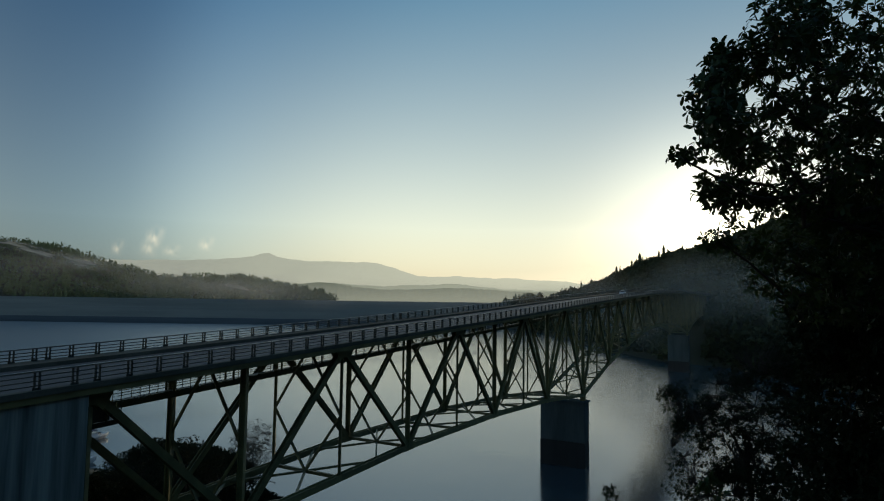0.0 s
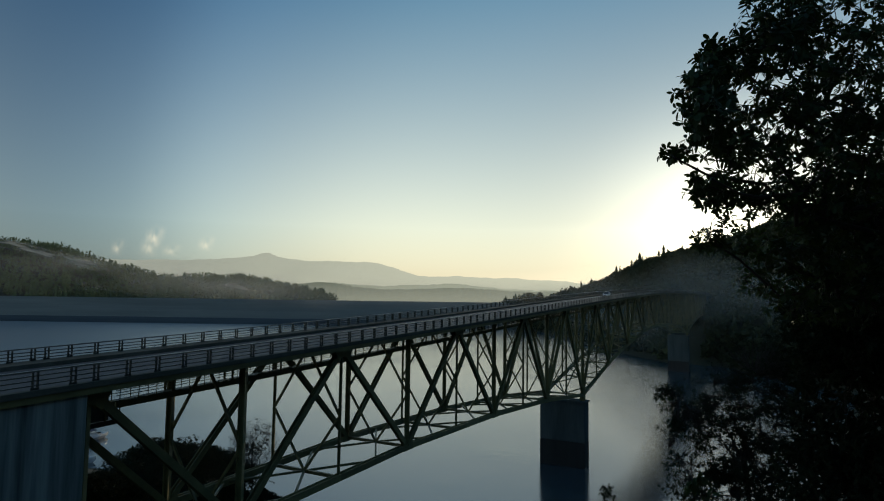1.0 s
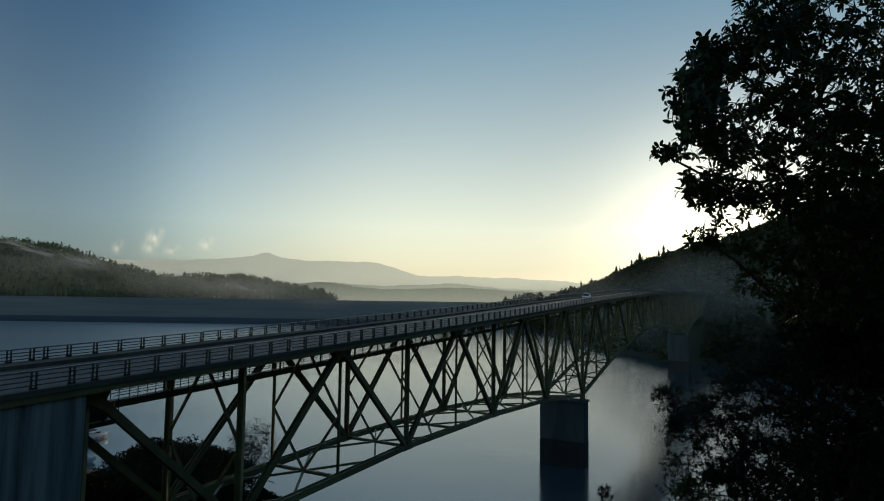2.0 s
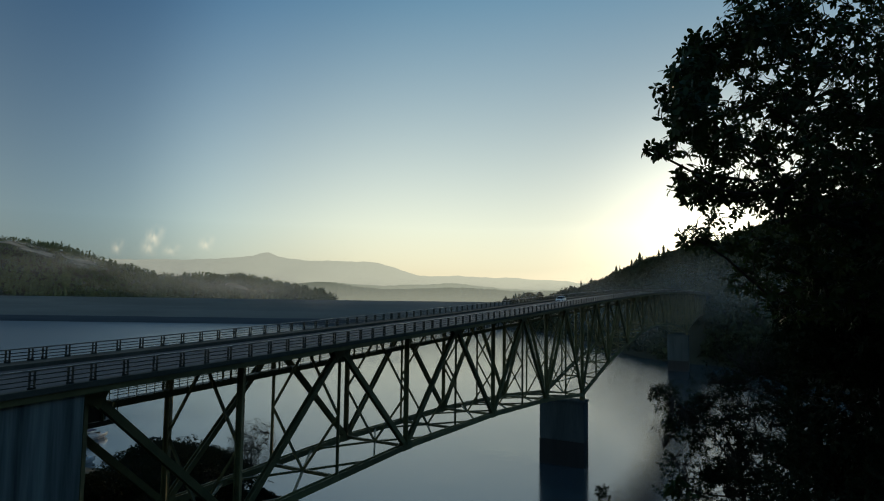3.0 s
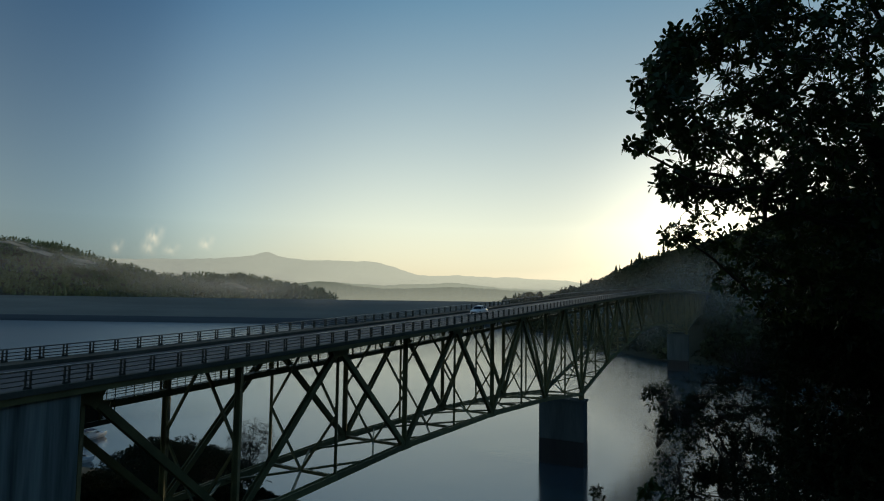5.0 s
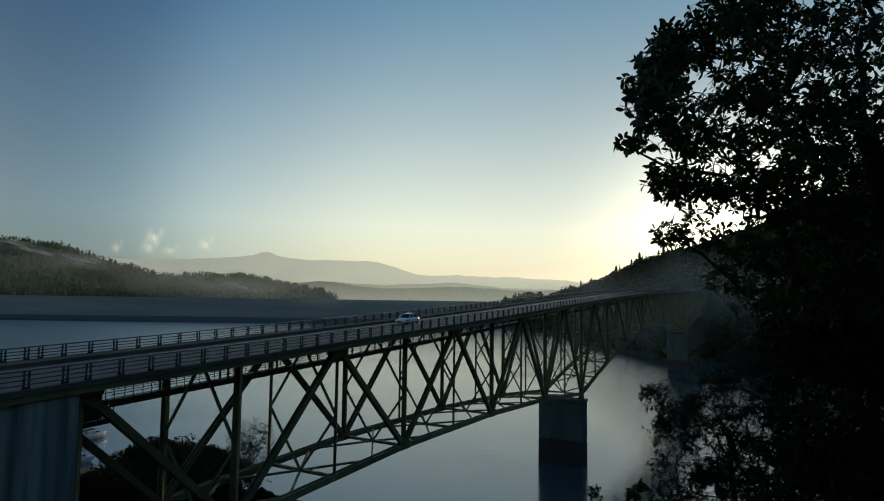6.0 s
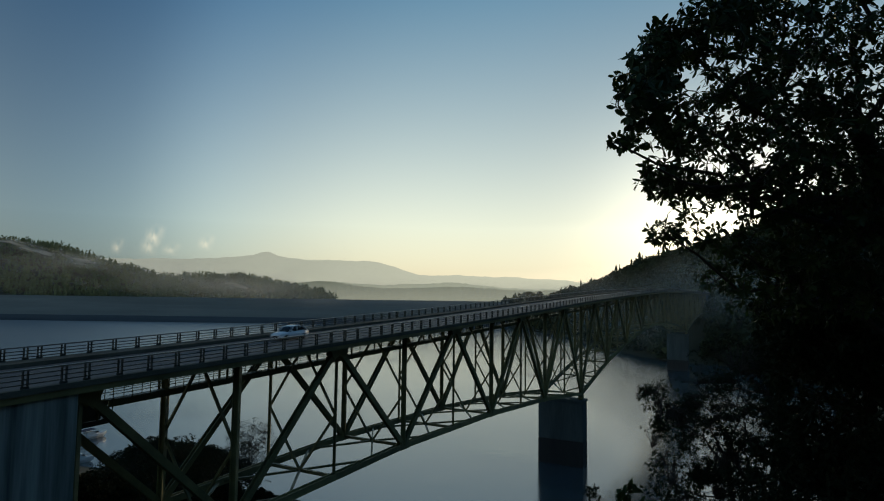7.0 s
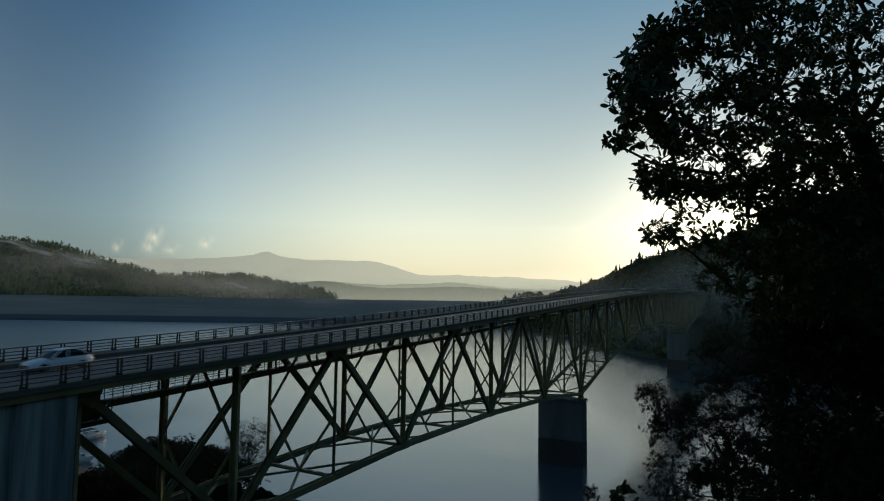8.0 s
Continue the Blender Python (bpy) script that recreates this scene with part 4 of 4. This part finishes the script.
    for lp in ob.data.loops:
        layer.data[lp.index].uv = uvs[lp.vertex_index]
    return ob


def build_mist():
    def pt(px, up, dist):
        return ((px - 784) / 1068 * dist, dist, EYE_Z + up / 1068 * dist)
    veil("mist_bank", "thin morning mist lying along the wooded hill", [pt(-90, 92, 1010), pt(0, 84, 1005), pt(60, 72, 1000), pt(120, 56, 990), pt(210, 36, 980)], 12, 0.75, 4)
    # added sheets that lift the hill's dark tones in place of haze
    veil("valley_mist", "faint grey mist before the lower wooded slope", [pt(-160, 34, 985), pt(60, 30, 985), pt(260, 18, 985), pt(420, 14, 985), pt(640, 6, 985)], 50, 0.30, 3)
    veil("morning_haze_sheet", "added sheet standing in for morning haze before the wooded hill", [pt(-420, 36, 858), pt(-60, 34, 858), pt(240, 24, 858), pt(460, 16, 858), pt(720, 8, 858)], 62, 0.17, 1.6)
    # added sheet that lightens the sunward dam the way haze would
    veil("dam_haze_sheet", "added pale sheet standing in for haze along the dam", [pt(400, -4, 690), pt(560, -4, 690), pt(740, -4, 690), pt(900, -4, 690), pt(1080, -4, 690)], 24, 0.30, 1.2)
    # added sheets that stand in for sun glare and haze over the hill
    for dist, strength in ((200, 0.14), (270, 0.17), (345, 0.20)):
        veil("hill_glare_sheet", "added thin sheet standing in for sun glare and haze before the wooded hill", [pt(940, -50, dist), pt(1120, -25, dist), pt(1300, 8, dist), pt(1500, 18, dist), pt(1700, 18, dist)], dist * 0.09, strength, 1.3)
    # cloud puffs whose sunlit brightness is put in as glow
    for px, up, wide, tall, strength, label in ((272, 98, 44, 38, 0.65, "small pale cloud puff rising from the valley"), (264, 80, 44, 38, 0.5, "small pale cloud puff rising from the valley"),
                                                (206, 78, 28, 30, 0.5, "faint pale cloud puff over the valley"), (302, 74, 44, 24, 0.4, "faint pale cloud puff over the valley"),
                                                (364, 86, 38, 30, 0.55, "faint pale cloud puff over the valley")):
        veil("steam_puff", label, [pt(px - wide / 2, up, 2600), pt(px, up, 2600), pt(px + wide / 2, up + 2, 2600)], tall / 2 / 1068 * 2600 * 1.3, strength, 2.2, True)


# ---------- car ----------
def plain(name, colour, rough, metal=0.0, coat=0.0):
    m = material(name, tuple(c * 0.93 for c in colour), colour, 3, 60, rough, metal, 0.0)
    m.node_tree.nodes["Principled BSDF"].inputs["Coat Weight"].default_value = coat
    return m


CAR_PAINT = plain("white_car_paint", (0.80, 0.82, 0.86), 0.35, 0.0, 0.5)
CAR_GLASS = plain("tinted_glass", (0.015, 0.018, 0.02), 0.05)
RUBBER = plain("rubber", (0.02, 0.02, 0.02), 0.8)
ALLOY = plain("alloy", (0.5, 0.5, 0.52), 0.3, 0.9)
LAMP_GLASS = plain("lamp_glass", (0.7, 0.72, 0.75), 0.1)
RED_GLASS = plain("red_glass", (0.35, 0.02, 0.02), 0.45)
GEL = plain("gelcoat", (0.75, 0.75, 0.74), 0.25)
CANVAS = plain("dark_canvas", (0.03, 0.04, 0.08), 0.8)


def loft(name, rings, mat, parent, label="", smooth=True):
    """A closed skin over rings of points of equal count."""
    verts = [p for r in rings for p in r]
    m = len(rings[0])
    faces = []
    for i in range(len(rings) - 1):
        for j in range(m):
            k = i * m
            faces.append((k + j, k + (j + 1) % m, k + m + (j + 1) % m, k + m + j))
    faces += [tuple(reversed(range(m))), tuple(range((len(rings) - 1) * m, len(rings) * m))]
    ob = mesh_object(name, verts, faces, mat, parent, smooth)
    if label:
        ob["label"] = label
    return ob


def build_car():
    car = new("car")
    tagged(car, "white saloon car driving along the bridge deck", "car")
    # stations from the nose back: x, half width, sill height, shoulder height
    st = [(2.30, 0.55, 0.38, 0.60), (2.22, 0.74, 0.26, 0.68), (1.9, 0.86, 0.20, 0.78), (1.2, 0.90, 0.18, 0.90), (0.4, 0.91, 0.18, 0.95),
          (-0.8, 0.91, 0.18, 0.97), (-1.6, 0.90, 0.20, 0.98), (-2.1, 0.84, 0.26, 0.95), (-2.28, 0.72, 0.34, 0.86), (-2.34, 0.5, 0.45, 0.72)]
    rings = []
    for x, w, z0, z1 in st:
        rings.append([(x, -w * 0.9, z0), (x, -w, z0 + 0.12), (x, -w * 1.0, (z0 + z1) / 2), (x, -w * 0.95, z1 - 0.06), (x, -w * 0.78, z1),
                      (x, 0, z1 + 0.03), (x, w * 0.78, z1), (x, w * 0.95, z1 - 0.06), (x, w, (z0 + z1) / 2), (x, w, z0 + 0.12), (x, w * 0.9, z0)])
    loft("body", rings, CAR_PAINT, car)
    cab = [(1.05, 0.74, 0.90, 0.93), (0.35, 0.70, 0.92, 1.40), (-0.1, 0.67, 0.92, 1.51), (-0.7, 0.66, 0.92, 1.53), (-1.2, 0.66, 0.92, 1.43), (-1.98, 0.70, 0.92, 1.02)]
    rings = [[(x, -w - 0.1, z0), (x, -w, z1 - 0.05), (x, -w * 0.7, z1), (x, w * 0.7, z1), (x, w, z1 - 0.05), (x, w + 0.1, z0)] for x, w, z0, z1 in cab]
    loft("window_band", rings, CAR_GLASS, car, "dark tinted car windows")
    roof = [(0.32, 0.66, 1.385), (0.1, 0.68, 1.47), (-0.2, 0.685, 1.53), (-0.7, 0.68, 1.545), (-1.2, 0.67, 1.45), (-1.5, 0.66, 1.30)]
    rings = [[(x, -w, z - 0.04), (x, -w * 0.7, z + 0.01), (x, w * 0.7, z + 0.01), (x, w, z - 0.04), (x, 0, z - 0.05)] for x, w, z in roof]
    loft("roof", rings, CAR_PAINT, car)
    pil = []
    for sy in (-1, 1):
        pil += [((0.98, sy * 0.83, 0.92), (0.26, sy * 0.70, 1.40), 0.07, 0.07), ((-0.32, sy * 0.79, 0.95), (-0.35, sy * 0.69, 1.48), 0.09, 0.05),
                ((-1.3, sy * 0.69, 1.39), (-1.85, sy * 0.8, 0.98), 0.18, 0.07)]
    bars("pillar", pil, CAR_PAINT, car)
    for sy in (-1, 1):
        loft("headlight", [[(2.24, sy * (0.45 + a), 0.56 + b) for a, b in ((0, 0), (0.24, 0.02), (0.26, 0.1), (0, 0.09))],
                           [(2.12, sy * (0.45 + a), 0.58 + b) for a, b in ((0, 0), (0.34, 0.02), (0.36, 0.13), (0, 0.11))]], LAMP_GLASS, car, "clear headlight", False)
        loft("tail_light", [[(-2.33, sy * (0.45 + a), 0.7 + b) for a, b in ((0, 0), (0.2, 0), (0.22, 0.12), (0, 0.13))],
                            [(-2.2, sy * (0.45 + a), 0.7 + b) for a, b in ((0, 0), (0.32, 0), (0.32, 0.14), (0, 0.15))]], RED_GLASS, car, "red tail light", False)
        bars("mirror", [((0.72, sy * 0.92, 1.0), (0.72, sy * 1.06, 1.0), 0.12, 0.13)], CAR_PAINT, car)
        for wx in (1.42, -1.36):
            wheel = new("wheel")
            wheel.parent = car
            wheel.location = (wx, sy * 0.80, 0.32)
            prof = [(0.17, -0.1), (0.29, -0.11), (0.32, -0.08), (0.32, 0.08), (0.29, 0.11), (0.17, 0.1)]
            rg = []
            for i in range(21):
                a = 2 * math.pi * i / 20
                rg.append([(r * math.cos(a), w, r * math.sin(a)) for r, w in prof])
            loft("tyre", rg, RUBBER, wheel)
            sp = []
            for i in range(5):
                a = 2 * math.pi * i / 5
                sp.append(((0, sy * 0.07, 0), (0.2 * math.cos(a), sy * 0.07, 0.2 * math.sin(a)), 0.06, 0.04))
            for i in range(14):
                a, b2 = 2 * math.pi * i / 14, 2 * math.pi * (i + 1) / 14
                sp.append(((0.195 * math.cos(a), 0, 0.195 * math.sin(a)), (0.195 * math.cos(b2), 0, 0.195 * math.sin(b2)), 0.18, 0.02))
            bars("rim", sp, ALLOY, wheel, up=(0, 1, 0))
    bars("grille", [((2.31, -0.4, 0.47), (2.31, 0.4, 0.47), 0.03, 0.14)], RUBBER, car)
    bars("bumper_trim", [((2.26, -0.6, 0.33), (2.26, 0.6, 0.33), 0.06, 0.08)], RUBBER, car)
    return car


# ---------- boats and platform ----------
def build_boats():
    for x, y, ln, turn, label, covered in ((-85.5, 151, 7.6, 65, "white cabin cruiser moored on the lake", True), (-75.8, 130, 5.0, 40, "small white open motor boat on the lake", False)):
        boat = new("motor_boat")
        tagged(boat, label, "boat", "moored boats")
        rings = []
        for u, w, k in ((0.0, 0.85, -0.3), (0.3, 1.0, -0.35), (0.6, 0.9, -0.3), (0.85, 0.5, -0.1), (1.0, 0.04, 0.5)):
            hw = ln * 0.17 * w
            rings.append([(ln * (u - 0.5), -hw * 0.3, k), (ln * (u - 0.5), -hw, 0.45 + 0.4 * u), (ln * (u - 0.5), -hw, 0.8 + 0.45 * u), (ln * (u - 0.5), hw, 0.8 + 0.45 * u), (ln * (u - 0.5), hw, 0.45 + 0.4 * u), (ln * (u - 0.5), hw * 0.3, k)])
        loft("hull", rings, GEL, boat, smooth=False)
        rings = []
        for u, w, z in ((0.25, 0.8, 1.5), (0.3, 0.85, 1.9), (0.55, 0.8, 1.85), (0.75, 0.5, 1.2)):
            hw = ln * 0.14 * w
            rings.append([(ln * (u - 0.5), -hw, 0.9), (ln * (u - 0.5), -hw * 0.85, z), (ln * (u - 0.5), hw * 0.85, z), (ln * (u - 0.5), hw, 0.9)])
        loft("cabin", rings, GEL, boat, smooth=False)
        bars("windscreen", [((ln * 0.06, -ln * 0.1, 1.62), (ln * 0.06, ln * 0.1, 1.62), ln * 0.2, 0.3)], CAR_GLASS, boat)
        if covered:
            bars("canopy", [((-ln * 0.42, 0, 2.3), (ln * 0.05, 0, 2.35), ln * 0.28, 0.08)], CANVAS, boat)
            bars("canopy_post", [((-ln * 0.4, sy * ln * 0.13, 0.9), (-ln * 0.4, sy * ln * 0.13, 2.3), 0.05, 0.05) for sy in (-1, 1)], ALLOY, boat)
        boat.matrix_basis = pose(x, y, 0, 0, 0, turn)


def build_platform():
    box = new("inspection_platform")
    tagged(box, "dark steel inspection platform hung under the deck", "platform")
    def q(s, lat, dz):
        return at(s, lat, dz)
    bars("floor", [(q(-1.0, 4.6, -2.85), q(-0.62, 4.6, -2.85), 2.2, 0.35)], RAIL_STEEL, box)
    for la in (3.6, 5.6):
        bars("side_panel", [(q(-1.0, la, -1.85), q(-0.70, la, -1.85), 0.08, 1.6)], RAIL_STEEL, box)
        for s in (-0.72, -0.98):
            bars("hanger", [(q(s, la - 0.1, -2.7), q(s, la - 0.1, 0.2), 0.12, 0.12)], STEEL, box)
        bars("guard_rail", [(q(-0.70, la, dz), q(-0.63, la, dz), 0.06, 0.06) for dz in (-1.5, -1.9, -2.3)] + [(q(-0.63, la, -2.7), q(-0.63, la, -1.45), 0.06, 0.06)], STEEL, box)


build_bridge()
build_piers()
build_ground()
build_distance()
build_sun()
build_platform()
CAR = build_car()
build_boats()
build_near_plants()
build_woods()
build_bank_plants()
build_mist()


def motions():
    rows = []
    for i in range(0, 33):
        t = i * 0.25
        s = 13.50 - 1.796 * t
        p, q = at(s, 5.15, 0.825), at(s - 0.2, 5.15, 0.825)
        d = q - p
        rows.append((t, Matrix.Translation(p) @ pose(0, 0, 0, 0, -math.degrees(math.asin(d.z / d.length)), math.degrees(math.atan2(d.y, d.x)))))
    CAR.scale = (0.87, 0.87, 0.87)
    walk(CAR, rows)
    for wheel in [o for o in CAR.children if o.name.startswith("wheel")]:
        hub = Matrix.Translation(wheel.location)
        walk(wheel, [(i * 0.25, hub @ pose(0, 0, 0, 0, 37.5 * i, 0)) for i in range(33)])


motions()
